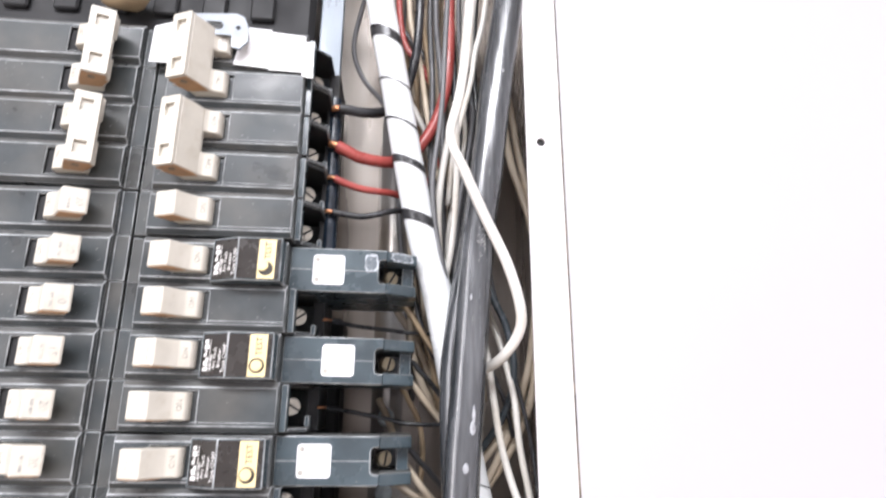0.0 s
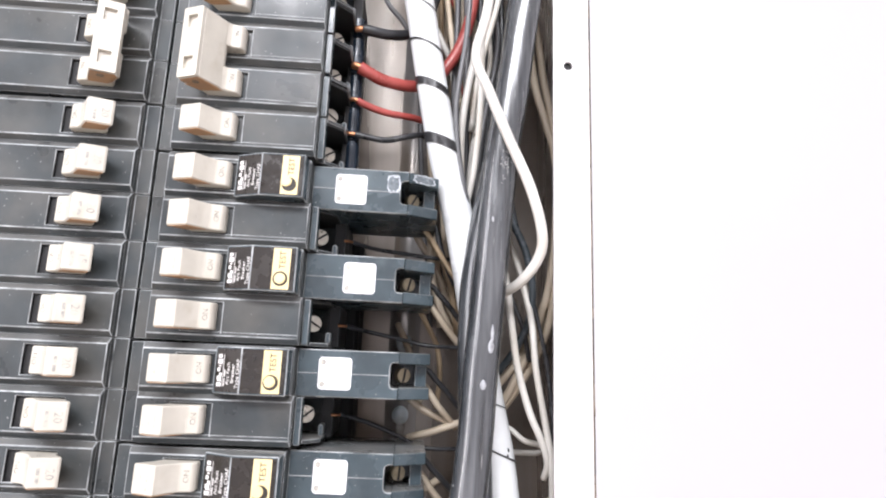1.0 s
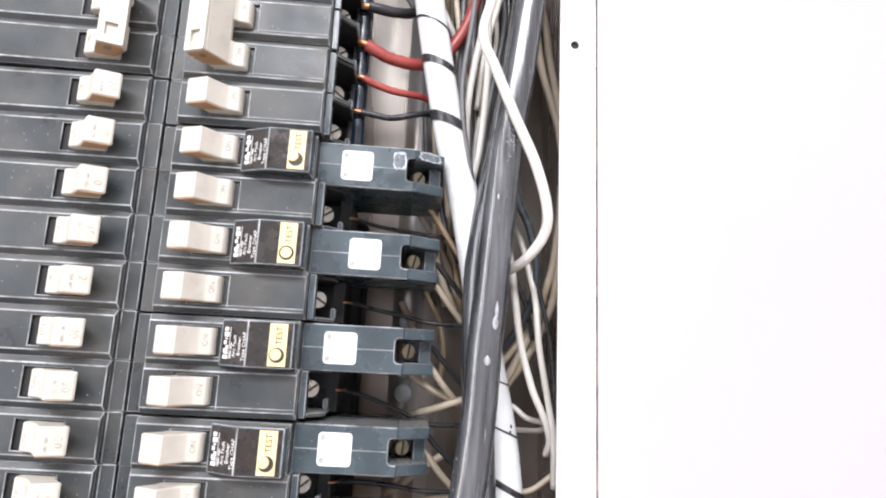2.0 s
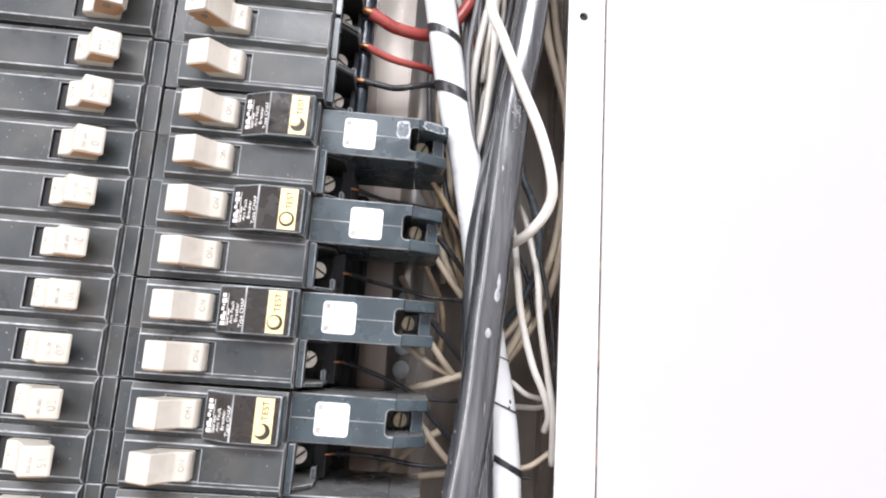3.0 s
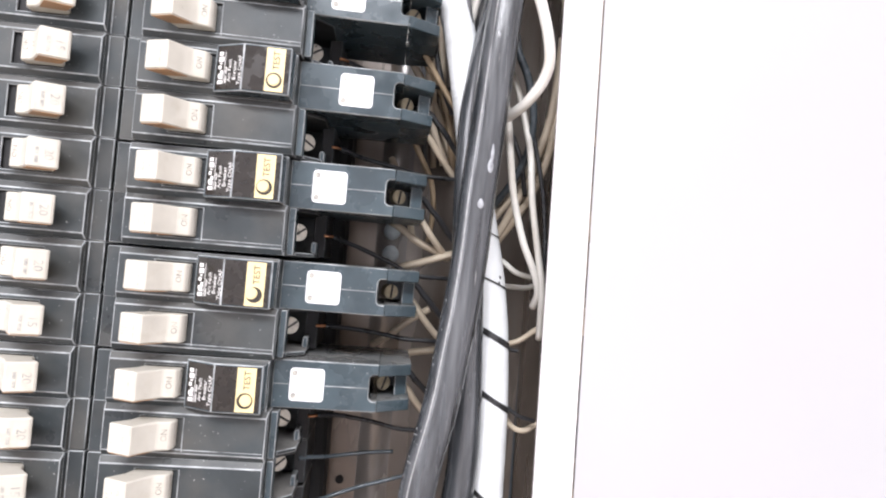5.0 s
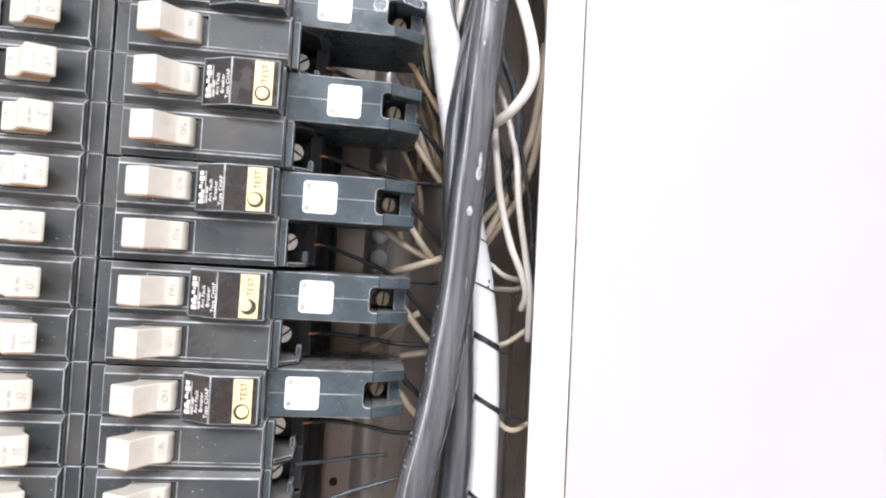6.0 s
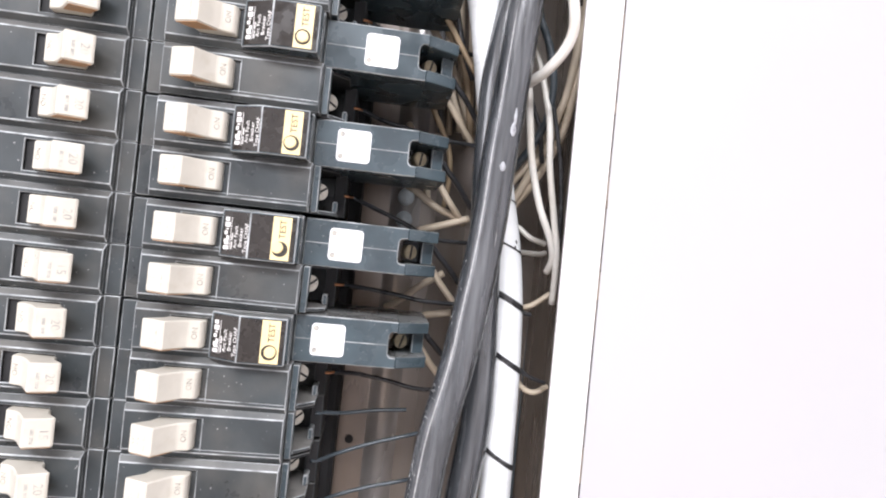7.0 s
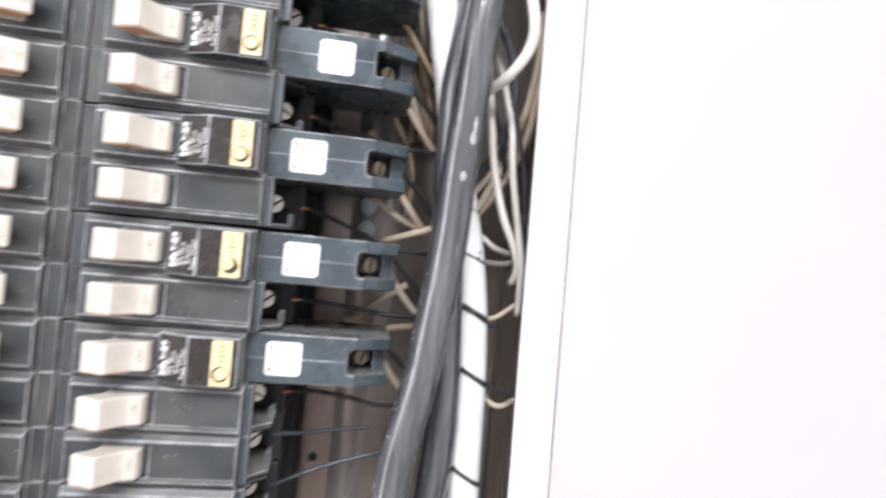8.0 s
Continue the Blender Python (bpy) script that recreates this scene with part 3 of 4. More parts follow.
r_second = plain_breaker(1, "15", -30, "black circuit breaker with cream handle, turned terminal screw", "breakers of the panel")
l_first = plain_breaker(-1, "20", 20, "black circuit breaker with cream handle marked 20", "breakers of the panel")
l_second = plain_breaker(-1, "15", 20, "black circuit breaker with cream handle marked 15", "breakers of the panel")
jit = random.Random(3)


def at_row(n):
    return Matrix.Translation((MID, jit.uniform(-0.0002, 0.0003), row_z(n))) @ Matrix.Rotation(radians(jit.uniform(-0.35, 0.35)), 4, "Y")


right_plain = [-5, -4, -3, -2, -1, 1, 3, 5, 7, 9, 10, 11, 12, 13]
for k, n in enumerate(right_plain):
    src = r_first if k % 3 else r_second
    if n == -5:
        r_second.matrix_basis = at_row(n)
    elif n == -4:
        r_first.matrix_basis = at_row(n)
    else:
        copy_thing(src, at_row(n))
for n in range(-5, 14):
    if n == -5:
        l_first.matrix_basis = at_row(n)
    elif n == -4:
        l_second.matrix_basis = at_row(n)
    else:
        copy_thing(l_second if n in (2, 7, 10) else l_first, Matrix.Translation((0, 0, 0.0007 if n < -1 else 0)) @ at_row(n))
for n, shift, tilt, chip, press in ((0, 0.0, 60, True, (-0.0011, 0.0010)), (2, 0.006, 75, False, (0, 0)), (4, -0.001, 80, False, (-0.0003, 0.0002)), (6, 0.0, 85, False, (-0.0009, 0.0005)), (8, -0.003, 70, False, (0.0004, 0.0002))):
    b = arc_fault_breaker(shift, tilt, chip, press, "black arc fault breaker with yellow test patch, " + ("scuffed module" if chip else "white sticker on module"))
    b.matrix_basis = Matrix.Translation((0, 0, 0 if n == 2 else -0.0008)) @ at_row(n)


def handle_tie(flip):
    t = empty("handle_tie", "cream plastic tie joining two breaker handles", "handle tie", "handle ties")
    prof = [(0.0185, 0.0), (0.0160, -0.0042), (0.0120, -0.0066), (0.0120, -0.0086), (0.0205, -0.0121), (0.0240, -0.0062), (0.0262, -0.0022), (0.0262, 0.0)]
    part("tie_bar", prism(prof, -0.0146, 0.0146, None, 0.0004, False, flip), TAN, t)
    # Same bounce-tinted plate below the tie.
    nose = [(0.0124, -0.0070), (0.0124, -0.0084), (0.0204, -0.0117), (0.0238, -0.0060), (0.0256, -0.0022), (0.0182, -0.0004), (0.0163, -0.0040)]
    part("underside", prism(nose, -0.01482, -0.01455, None, 0, False, flip), AMBER, t, "thin tan brown plate with warm bounce light in its colour")
    half = 0.0046
    holes = [[(-0.0022, z - 0.0026), (0.0022, z - 0.0026), (0.0022, z + 0.0026), (-0.0022, z + 0.0026)] for z in (-0.0088, 0.0088)]
    face = plate([round_rect(-half, half, -0.0146, 0.0146, 0.0006), *holes], 0.0014, "tie_face", TAN, t, "cream face with two square pockets")
    face.matrix_local = Matrix.Translation((0.01625 * flip, -0.01035, 0)) @ Matrix.Rotation(radians(-22.4 * flip), 4, "Z") @ Matrix.Translation((0, -0.0014, 0))
    part("rivet_hole", rod((0.0182 * flip, -0.0078, -0.01475), (0, 0, 1), 0.0014, 0.0006), ROUGH_EDGE, t)
    return t


for flip in (1, -1):
    tie = handle_tie(flip)
    tie.matrix_basis = Matrix.Translation((MID, 0, (row_z(-2) + row_z(-3)) / 2))
    copy_thing(tie, Matrix.Translation((MID, 0, (row_z(-4) + row_z(-5)) / 2)))

# paper label over the topmost breaker, with the zinc bracket on its tie
zt = row_z(-5)
sheet = plate([[(0.031, 0.0790), (0.0460, 0.0778), (0.0462, 0.0771), (0.0605, 0.0768), (0.0608, 0.0748), (0.0655, 0.0741), (0.0650, 0.0912), (0.0612, 0.0918), (0.0610, 0.0945), (0.0462, 0.0958), (0.0460, 0.0968), (0.0340, 0.0975)]], 0.0004, "paper_label", PAPER)
sheet.location = (0, 0.0034, 0)
tagged(sheet, "torn blank white paper label on the top breaker", "label")
sheet = plate([[(-0.0045, 0.0782), (0.0020, 0.0780), (0.0100, 0.0782), (0.0100, 0.0982), (0.0030, 0.0978), (-0.0040, 0.0955)]], 0.0004, "paper_label", PAPER)
sheet.location = (0, 0.0034, 0)
tagged(sheet, "small blank white paper label on the top breaker", "label")
br = plate([[(0.0110, 0.0895), (0.0305, 0.0895), (0.0310, 0.0840), (0.0345, 0.0830), (0.0378, 0.0870), (0.0372, 0.0945), (0.0355, 0.0985), (0.0320, 0.1002), (0.0110, 0.0990)], round_rect(0.0185, 0.0268, 0.0920, 0.0958, 0.0018), ring(0.0332, 0.0932, 0.0011)], 0.0012, "lock_bracket", DULL_ZINC)
br.matrix_basis = Matrix.Translation((0, -0.0022, 0))
tagged(br, "zinc plated bracket with holes on the top handle tie", "bracket")
bm = bmesh.new()
bmesh.ops.create_icosphere(bm, subdivisions=3, radius=1)
for v in bm.verts:
    v.co = Vector((v.co.x * 0.0125, v.co.y * 0.009, v.co.z * 0.0085)) * (1 + 0.12 * noise.noise(v.co * 1.7))
knob = tagged(finish("putty_lump", bm, PUTTY, None, "", True), "tan rounded lump of sealing putty above the breakers", "putty")
knob.location = (-0.031, 0.027, 0.1285)


# ---- cables and wires, points in millimetres ----
def cable(name, label, points, r, mat, category="cable", group="", sides=20, steps=10, wobble=0.02, lobes=0.0):
    return tagged(finish(name, tube(spline(points, steps), r / 1000, sides, None, wobble, lobes), mat, None, "", True), label, category, group)


def cable_bands(root, points, r, places):
    """Slanted dark gaps between the turns of tape."""
    line = spline(points, 10)
    for z, width in places:
        j = min(range(len(line)), key=lambda k: abs(line[k].z - z / 1000))
        c, d = line[j], (line[min(j + 1, len(line) - 1)] - line[max(j - 1, 0)]).normalized()
        bm = bmesh.new()
        n, w, rr = 28, width / 2000, r / 1000 + 0.00026
        side = (Vector((1, 0, 0)) - d * d.x).normalized()
        up = d.cross(side)
        rows = []
        for off in (-w, w):
            rows.append([])
            for k in range(n):
                a = 2 * math.pi * k / n
                o = side * math.cos(a) + up * math.sin(a)
                jig = 0.00012 * noise.noise(Vector((k * 0.6, z, off * 900)))
                rows[-1].append(bm.verts.new(c + o * rr + d * (off + jig + 0.62 * rr * math.cos(a))))
        for k in range(n):
            bm.faces.new((rows[0][k], rows[0][(k + 1) % n], rows[1][(k + 1) % n], rows[1][k]))
        part("tape_gap", bm, TAPE_GAP, root, "dark slanted gap in the tape", True)


A_PTS = [(160, 16, 200), (156.5, 14, 155), (153, 12.5, 119), (147.5, 12, 78), (143, 12, 37), (140, 12, 14), (137.6, 12, -16), (135.5, 12, -48), (133.3, 12, -80), (131.6, 12, -112), (128, 12, -145), (125, 12, -167), (120, 12, -192), (117.5, 12, -214), (115, 13, -250), (111, 16, -330)]
B_PTS = [(162, 34, 200), (155, 31, 130), (148.5, 29, 87), (146.5, 28, 63), (143.2, 28, 36), (137.4, 28, -2), (133.4, 28, -28), (131.4, 28, -52), (132, 28, -85), (134.5, 28, -120), (136.6, 28, -150), (138, 28, -178), (137.8, 28, -196), (135.3, 28, -222), (132, 30, -260), (127, 34, -330)]
W_PTS = [(82, 31, 200), (89, 30, 150), (94, 30, 123), (101, 30, 87), (108.8, 30, 46), (116, 31, 13), (125, 34, -20), (132.5, 38, -55), (139.2, 42, -88), (145.4, 41.5, -116), (148.6, 39.5, -140), (150.4, 37.5, -170), (151, 36, -206), (151.6, 36, -225), (151, 36, -270), (149, 37, -330)]
ca = cable("service_cable", "thick black jacketed cable, scuffed, with white paint drips", A_PTS, 7.1, CABLE, "cable", "service cables", 50, 10, 0.02, 0.018)
cb = cable("service_cable", "thick black jacketed cable behind the other cables", B_PTS, 6.6, CABLE, "cable", "service cables", 50, 10, 0.02, 0.018)
cw = cable("taped_cable", "thick cable wrapped in white tape with dark gaps", W_PTS, 7.0, TAPE, "cable", "service cables", 28, 10, 0.012)
cable_bands(cw, W_PTS, 7.15, ((111.5, 6.0), (88.5, 0.9), (67, 1.2), (44.5, 3.8), (18.5, 5.0), (-95, 0.6), (-117, 0.9), (-141.2, 3.0), (-166.8, 2.6), (-207.5, 2.2)))
for x, z, w, h in ((136.3, -71.0, 1.3, 3.0), (136.7, -66, 0.8, 4.0), (133.6, -86, 1.3, 2.0), (135.5, -20, 0.5, 1.3), (149.5, 84, 0.7, 0.7)):
    bm = bmesh.new()
    bmesh.ops.create_uvsphere(bm, u_segments=12, v_segments=8, radius=1)
    for v in bm.verts:
        taper = 1 - 0.45 * max(v.co.z, 0)
        v.co = Vector((v.co.x * w * taper, v.co.y * 0.35, v.co.z * h)) / 1000
    d = part("paint_drip", bm, PAINT_DRIP, ca, "white dried paint drip", True)
    line = spline(A_PTS, 10)
    c = min(line, key=lambda q: abs(q.z - z / 1000))
    off = max(-0.97, min(0.97, (x / 1000 - c.x) / 0.0071))
    d.matrix_local = Matrix.Translation((x / 1000, c.y - 0.00712 * math.sqrt(1 - off * off), z / 1000)) @ Matrix.Rotation(math.asin(off), 4, "Z")
bm = bmesh.new()
rs = random.Random(11)
line = spline(A_PTS, 10)
for k in range(150):
    zz = rs.gauss(-0.190, 0.020)
    c = min(line, key=lambda q: abs(q.z - zz))
    a = rs.gauss(-1.10, 0.13)
    p = Vector((c.x + 0.00712 * math.sin(a), c.y - 0.00712 * math.cos(a), zz))
    s = rs.uniform(0.00008, 0.00026)
    bmesh.ops.create_icosphere(bm, subdivisions=1, radius=s, matrix=Matrix.Translation(p) @ Matrix.Diagonal((1, 1, 2.2, 1)))
part("scuff", bm, FLECK, ca, "pale scuffed flecks along the jacket")
bm = bmesh.new()
for k in range(60):
    zz = rs.gauss(0.005, 0.0028)
    c = min(line, key=lambda q: abs(q.z - zz))
    a = rs.gauss(0.12, 0.16)
    bmesh.ops.create_icosphere(bm, subdivisions=1, radius=rs.uniform(0.0001, 0.00032), matrix=Matrix.Translation((c.x + 0.0071 * math.sin(a), c.y - 0.0071 * math.cos(a), zz)))
part("scuff", bm, FLECK, ca, "rough pale scrape where the jacket bends")
ridge = [q + Vector((-0.0069 * math.sin(0.62), -0.0069 * math.cos(0.62), 0)) for q in line if -0.22 < q.z < 0.03]
part("jacket_seam", tube(ridge, 0.00035, 6), FLECK, ca, "thin pale moulded seam", True)
for x, y, z, w, turn in ((150.8, 39, -115, 0.9, 30), (152.4, 39, -127, 0.8, -35)):
    tab = plate([[(-w / 1000, -0.0006), (w / 1000, -0.0003), (1.3 * w / 1000, 0.0007), (0.1 * w / 1000, 0.0003), (-w / 1000, 0.0010)]], 0.0003, "torn_tape", TAPE, cw, "small torn tab of white tape")
    tab.matrix_local = Matrix.Translation((x / 1000, y / 1000, z / 1000)) @ Matrix.Rotation(radians(turn), 4, "Y")
line = spline(W_PTS, 10)
for z, a, w, h in ((-114, 0.62, 0.7, 1.0), (-116.4, 0.5, 0.6, 0.9), (-103, -0.55, 0.4, 0.7)):
    c = min(line, key=lambda q: abs(q.z - z / 1000))
    bm = bmesh.new()
    bmesh.ops.create_icosphere(bm, subdivisions=2, radius=1, matrix=Matrix.Translation((c.x + 0.0071 * math.sin(a), c.y - 0.0071 * math.cos(a), z / 1000)) @ Matrix.Diagonal((w / 1000, 0.0002, h / 1000, 1)))
    part("tape_nick", bm, TAPE_GAP, cw, "small dark nick in the tape", True)


def wire(points, r, mat, label, tip=None):
    w = cable("wire", label, points, r, mat, "wire", "panel wires", 10, 8, 0.0)
    if tip:
        part("bare_end", tube(spline(tip, 4), r * 0.62 / 1000, 8), COPPER, w, "bare copper end", True)
    return w


wire([(74, 34, 56.6), (79, 35.5, 54.6), (86, 38, 52.5), (98, 43, 53), (108, 47, 57), (114.5, 46, 64), (122, 46, 78), (127, 46, 98), (128.4, 46, 123), (128, 46, 150), (128, 46, 200)], 2.9, W_RED, "thick red wire looping into a breaker terminal", [(70.6, 34.6, 57.6), (72.5, 34, 57.2), (74.6, 34, 56.6)])
wire([(74, 34.5, 40.2), (79, 36, 38.4), (87, 39, 37), (99, 44, 37.5), (112, 52, 40), (124, 60, 60), (126, 60, 92), (114, 56, 115), (103, 56, 135), (98, 56, 200)], 1.7, W_RED, "thin red wire feeding a breaker terminal", [(70.6, 35, 40.8), (72.5, 34.5, 40.6), (74.6, 34.5, 40.1)])
wire([(74, 34, 76.2), (80, 35, 75.8), (87, 38, 76.5), (96, 43, 80.5), (104, 48, 91), (110, 46, 110), (112, 43, 137), (112, 42, 200)], 2.5, W_BLACK, "thick black wire looping into a breaker terminal", [(70.8, 34.4, 76.2), (72.6, 34, 76.2), (74.6, 34, 76.2)])
wire([(74, 34.8, 23.6), (80, 35.5, 22.9), (89, 37, 22.6), (103, 41, 27.5), (116, 56, 34), (124, 66, 60)], 1.5, W_BLACK, "thin black wire feeding a breaker terminal", [(70.6, 35, 24), (72.5, 34.8, 23.8), (74.6, 34.8, 23.6)])
wire([(138, 8, 200), (134, 6, 110), (130, 4, 71), (126, 3.5, 50), (132, 2.5, 34), (140, 2, 15), (150, 3, -6), (155.6, 5, -24), (155.4, 9, -34), (150, 16, -43), (143, 26, -48), (132, 42, -54)], 2.2, W_WHITE, "thick white wire looping over the black cables")
wire([(146, 26, 200), (139, 28, 140), (134.6, 30, 98), (128.4, 31, 67), (123.2, 32, 30), (125, 36, -3), (131, 46, -35)], 1.8, W_WHITE, "white wire beside the taped cable")
wire([(129, 14, 72), (130.6, 22, 40), (129.6, 30, 10), (125, 40, -20)], 1.5, W_WHITE, "white wire hanging behind the black cables")
wire([(143, 44, -20), (145, 37, -34), (147, 34, -46), (149, 34, -60), (152, 34.5, -78), (157.5, 34.5, -97), (163.5, 35, -110), (166.5, 37, -119), (166, 42, -126)], 1.6, W_WHITE, "white wire bending down beside the enclosure")
wire([(146, 50, -12), (152, 43, -30), (156, 38.5, -47), (158.5, 36, -60), (160.5, 35, -80), (165, 35, -103), (168, 36, -118), (170, 42, -140)], 1.5, W_WHITE, "white wire hanging beside the enclosure")
wire([(146, 40, 14), (150, 38, -11), (156, 38, -32), (159.5, 38, -50), (164, 38, -68), (167, 38, -84), (169, 38, -108), (170, 44, -135)], 1.0, W_BLACK, "thin black wire hanging beside the enclosure")
wire([(142, 40, 8), (148, 36, -12), (155, 36, -27), (158.4, 36, -43), (158, 40, -57), (155, 46, -67), (149, 52, -78), (140, 60, -90)], 1.7, W_SLATE, "blue-black wire curling behind the cables")
wire([(145, 44, -32), (148, 42, -44), (152, 42, -53), (156, 43, -62), (160, 48, -76)], 1.1, W_BLACK, "short thin black wire behind the black cables")
wire([(150, 45, 120), (156, 45, 82), (160, 45, 57), (165, 45, 40), (169.5, 45, 24), (172.5, 46, 2), (171, 46, -20), (168, 47, -43), (165, 48, -54), (162, 50, -67), (156, 53, -81), (150, 56, -94), (140, 62, -108)], 1.9, W_CREAM, "cream wire along the side of the enclosure")
wire([(154, 45, 120), (161, 45, 82), (163.5, 45, 64), (167, 45, 47), (170.5, 46, 30), (173.5, 48, 5), (173.5, 48, -22), (171, 47, -43), (169.5, 48, -55), (167.5, 50, -64), (163, 53, -76), (156, 56, -89), (148, 60, -101)], 1.8, W_CREAM, "aged cream wire along the side of the enclosure")
wire([(173, 53, 0), (172, 52, -19), (170.5, 52, -33), (169, 52, -45), (165, 52, -57), (158, 54, -72), (150, 58, -84), (138, 64, -98)], 1.9, W_CREAM, "cream wire crossing behind the cables")
wire([(174, 57, -10), (172, 57, -40), (168, 58, -62), (160, 61, -80), (150, 64, -96), (138, 70, -110)], 1.9, W_WHITE, "pale wire crossing behind the cables")
for x0, x1, x2, y, m, r, lb in ((118, 120, 127, 52, W_GREY, 1.5, "grey wire behind the taped cable"), (121, 126, 130, 48, W_GREY, 1.7, "grey wire beside the taped cable"), (130, 131, 132, 50, W_BLACK, 1.5, "black wire among the bundled wires"), (136, 134, 131, 52, W_WHITE, 1.4, "white wire among the bundled wires"), (139, 137, 133, 56, W_GREY, 1.4, "grey wire among the bundled wires"), (142, 139, 135, 54, W_BLACK, 1.3, "thin black wire among the bundled wires"), (133, 134, 133, 46, W_GREY, 1.2, "thin grey wire among the bundled wires"), (116, 114, 120, 78, W_CREAM, 1.7, "cream wire near the back plate"), (121, 120, 126, 82, W_CREAM, 1.7, "aged cream wire near the back plate"), (126, 126, 131, 86, W_CREAM, 1.7, "cream wire near the back plate"), (131, 132, 136, 84, W_CREAM, 1.6, "aged cream wire near the back plate"), (111, 109, 116, 88, W_CREAM, 1.6, "cream wire near the back plate"), (105, 104, 111, 84, W_GREY, 1.5, "grey wire near the back plate"), (137, 140, 142, 82, W_CREAM, 1.6, "cream wire near the back plate"), (143, 146, 149, 86, W_CREAM, 1.7, "aged cream wire near the back plate")):
    wire([(x0, y, 200), (x0, y, 140), ((x0 + x1) / 2 + 1, y - 2, 100), (x1, y, 55), ((x1 + x2) / 2 - 1, y, 20), (x2, y + 2, -15), (x2 + 4, y + 6, -60)], r, m, lb)
wire([(90, 62, 200), (80, 60, 150), (77, 60, 126), (83, 60, 108), (94, 60, 94), (104, 62, 72)], 1.3, W_GREY, "thin grey wire arching past the taped cable")
wire([(92, 58, 165), (99, 58, 145), (111, 58, 128), (124, 58, 112), (136, 62, 98)], 1.7, W_GREY, "grey wire slanting behind the taped cable")
wire([(112, 50, -6), (114, 46, -16), (118, 46, -30), (124, 50, -42)], 1.3, W_BLACK, "short black wire behind an arc fault module")
wire([(112, 62, -10), (113, 60, -34), (118, 60, -52), (126, 64, -66)], 1.8, W_CREAM, "cream wire behind an arc fault module")
# wires from the arc fault modules and the lower terminals
for n in (2, 4, 6, 8):
    z0 = row_z(n) * 1000
    wire([(108, 42, z0 + 1), (113, 44, z0 + 2), (117, 45, z0 - 2), (122, 47, z0 - 7), (130, 54, z0 - 16)], 1.3, W_BLACK, "thin black lead from an arc fault module")
    wire([(108, 54, z0 - 3), (113, 52, z0 - 6), (119, 52, z0 - 14), (128, 58, z0 - 24)], 1.5, W_CREAM, "cream lead from an arc fault module")
for n, sag in ((1, -3), (3, -6), (5, -13), (7, -4), (9, -6)):
    z0 = row_z(n) * 1000
    wire([(76, 40, z0 + 0.5), (86, 48, z0 + sag * 0.2), (100, 50, z0 + sag * 0.6), (112, 50, z0 + sag), (126, 52, z0 + sag * 1.05), (134, 56, z0 + sag)], 1.0, W_BLACK, "thin black wire from a breaker terminal", [(72.6, 37.4, z0 + 0.5), (74.5, 38, z0 + 0.5), (76.6, 40.4, z0 + 0.5)])
for n, rise in ((10, 4.0), (11, 12.0), (12, 10.0)):
    z0 = row_z(n) * 1000 - 0.5
    wire([(70.5, 37.2, z0 + (0.6 if n > 10 else 2.2)), (74, 40, z0 + (0.4 if n > 10 else 2.0)), (82, 47, z0 + rise * 0.15), (96, 50, z0 + rise * 0.5), (110, 50, z0 + rise * 0.85)] + ([(128, 54, z0 + rise * 1.2)] if n > 10 else []), 0.9, W_SLATE, "thin blue-black wire from a lower breaker terminal")
for k, p in enumerate((((100, 66, -92), (105, 60, -95), (114, 58, -101), (129, 58, -107)), ((99, 66, -118), (107, 60, -113), (116, 56, -110), (130, 56, -105)), ((96, 76, -152), (103, 70, -147), (112, 68, -139), (122, 66, -132)), ((104, 74, -158), (114, 70, -154), (128, 68, -151)), ((98, 78, -60), (103, 72, -70), (108, 70, -84), (111, 72, -98)), ((147, 58, -106), (152, 50, -106.5), (158, 47, -111), (166, 50, -113)), ((148, 62, -118), (156, 60, -118), (166, 60, -118), (170, 62, -117)), ((153, 52, -146), (157, 50, -144), (163, 50, -142), (171, 50, -136)), ((155, 45, -172), (158, 44, -176), (162, 44, -180), (167, 44, -181), (173, 45, -178)))):
    wire(p, 1.7 if k < 5 else 1.3, W_WHITE if k in (5, 6) else W_CREAM, "cream wire crossing the back of the enclosure" if k not in (5, 6) else "pale wire crossing the back of the enclosure")
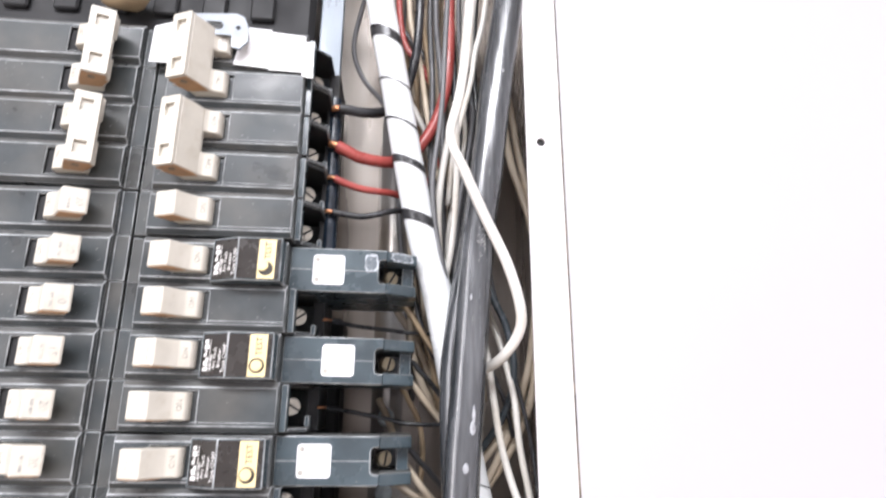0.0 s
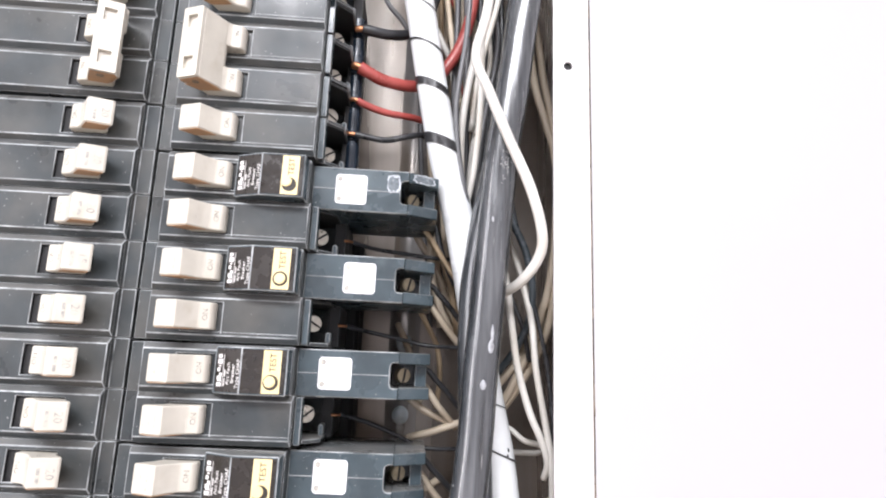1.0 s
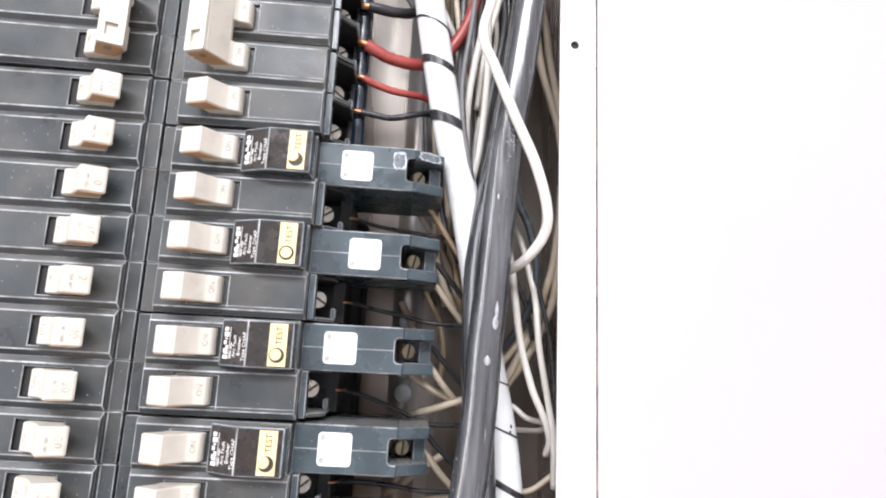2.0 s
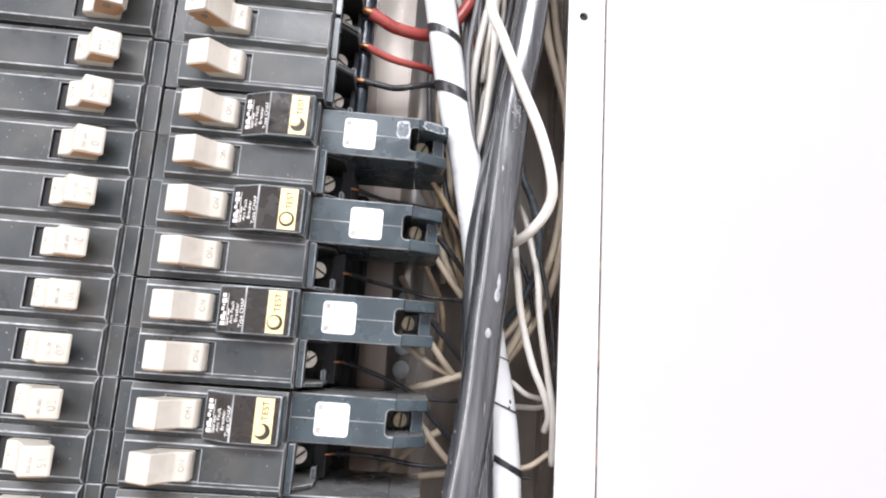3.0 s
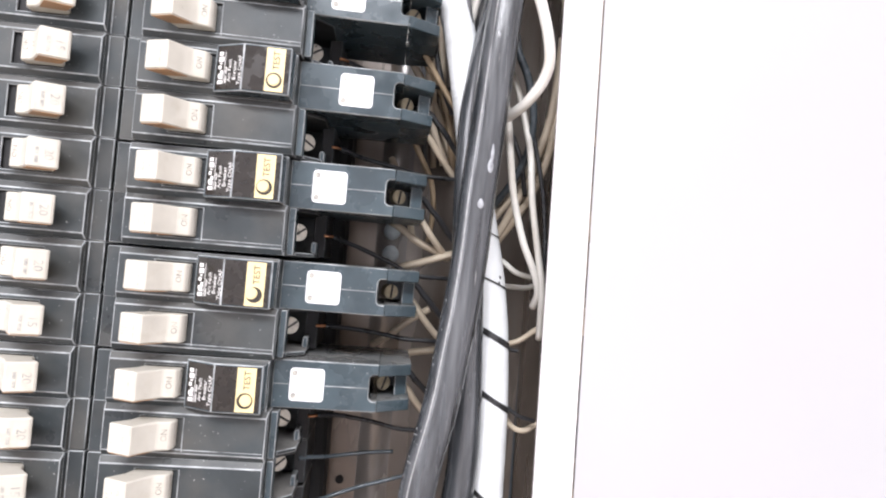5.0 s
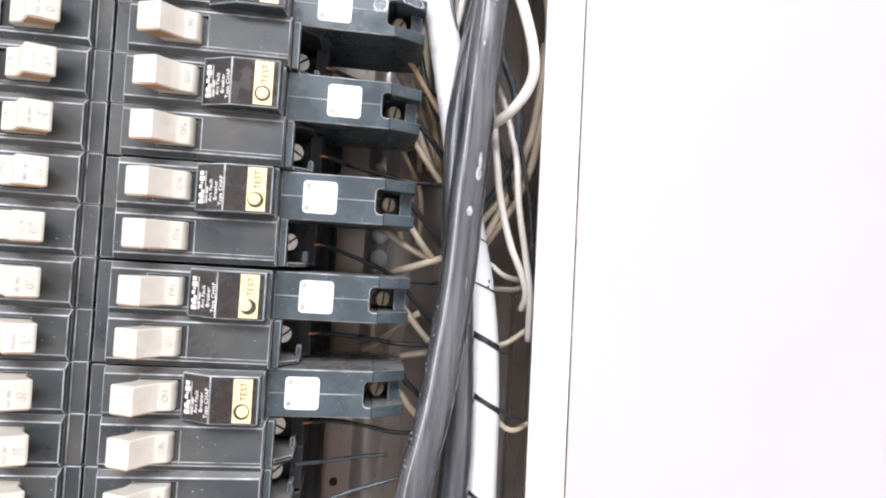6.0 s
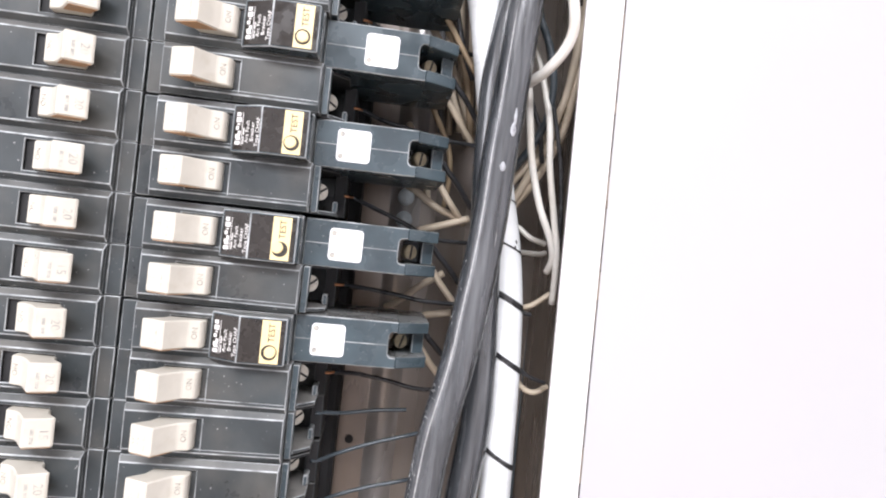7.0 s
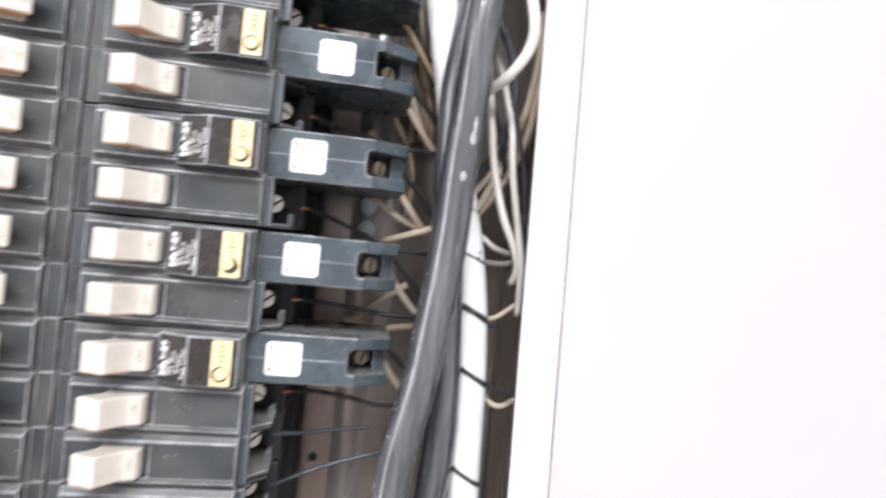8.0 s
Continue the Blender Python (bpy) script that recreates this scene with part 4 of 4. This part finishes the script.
# the bundle between the taped cable and the black cable
for pts, r, m, lb in (
    (((128, 29, 200), (125, 27, 120), (124, 27, 85), (123, 27, 68), (120.6, 27, 47), (120, 27, 34), (121.6, 27, 16), (125, 28, -1), (130, 34, -20)), 1.35, W_GREY, "grey wire lying against the taped cable"),
    (((142, 40, 200), (138, 40, 120), (138, 40, 95), (140, 40, 80), (138, 40, 59), (135, 40, 41), (133, 40, 24), (132, 42, 0), (132, 44, -30)), 1.5, W_GREY, "grey wire curving beside the black cable"),
    (((145, 44, 200), (141, 44, 120), (142.5, 44, 79), (141, 44, 64), (138, 44, 46), (135, 44, 20), (134, 46, -20)), 1.5, W_BLACK, "black wire curving beside the black cable"),
    (((138, 41, 160), (134, 38, 105), (134.6, 37, 84), (136, 38, 66), (133, 40, 45), (129, 42, 20), (128, 44, -10)), 1.2, W_WHITE, "thin white wire among the grey wires"),
    (((96, 58, 160), (104, 60, 108), (112, 60, 89), (118, 60, 76), (121, 60, 58), (125, 62, 20)), 1.7, W_WHITE, "pale wire slanting behind the taped cable"),
    (((112, 66, 200), (111, 66, 135), (112, 66, 109), (113, 66, 90), (117, 66, 50)), 1.5, W_TAN, "tan wire hanging in the bundle"),
    (((118, 68, 200), (116, 67, 135), (116.5, 66, 110), (119, 66, 90), (123, 66, 50)), 1.5, W_CREAM, "cream wire hanging in the bundle"),
    (((124, 66, 200), (122, 64, 132), (121, 64, 108), (121, 64, 88), (125, 64, 50)), 1.3, W_TAN, "thin tan wire hanging in the bundle"),
    (((130, 68, 200), (127, 66, 130), (125.5, 66, 110), (126, 66, 85), (129, 66, 40)), 1.5, W_CREAM, "aged cream wire hanging in the bundle"),
    (((108, 60, -8), (112, 60, -19), (120, 60, -32), (125, 60, -52), (128, 64, -70)), 1.7, W_TAN, "tan wire slanting behind the modules"),
    (((100, 66, -8), (106, 66, -18), (114, 66, -30), (122, 66, -48), (128, 66, -62)), 1.8, W_CREAM, "aged cream wire slanting behind the modules"),
    (((104, 45, -12), (110, 45, -19), (118, 45, -31), (125, 45, -41), (134, 50, -52)), 1.3, W_TAN, "dingy tan wire crossing under the taped cable"),
    (((104, 68, -44), (109, 68, -54), (113, 68, -61), (118, 68, -71), (120, 68, -84), (119, 70, -100)), 1.3, W_TAN, "thin tan wire hanging behind the modules"),
    (((152, 28, 200), (145, 29, 136), (143, 30, 122), (140, 30, 109), (138, 30, 93), (134.6, 30, 77), (130, 32, 56), (128, 38, 30)), 1.4, W_WHITE, "white wire twisting past the thick loop"),
    (((146, 36, 200), (140, 36, 140), (139, 36, 126), (138, 36, 110), (134, 36, 93), (131.6, 36, 77), (130, 38, 50), (131, 42, 20)), 1.3, W_WHITE, "thin white wire twisting past the thick loop"),
    (((104, 52, 200), (107, 52, 145), (110, 52, 129), (113, 52, 115), (119, 53, 76), (124, 58, 50)), 1.5, W_CREAM, "aged cream wire slanting through the bundle"),
    (((112, 54, 200), (113, 54, 150), (116.5, 54, 124), (123, 55, 80), (128, 60, 50)), 1.4, W_TAN, "dingy tan wire slanting through the bundle"),
    (((116, 56, 200), (118, 56, 150), (121.6, 56, 118), (125, 56, 72), (130, 60, 40)), 1.5, W_CREAM, "cream wire slanting through the bundle"),
    (((107, 70, 200), (106, 70, 140), (107, 70, 110), (110, 70, 80), (114, 70, 40)), 1.3, W_TAN, "tan wire near the back plate"),
):
    wire(pts, r, m, lb)
wire(((152, 37, -167), (156, 38, -169), (162, 38, -173), (170, 39, -175.5)), 0.9, W_BLACK, "thin black wire end past the taped cable")
wire(((151, 39, -141), (154, 40, -143), (157, 40, -145), (160.5, 40, -145.5)), 0.9, W_BLACK, "short black wire end past the taped cable")
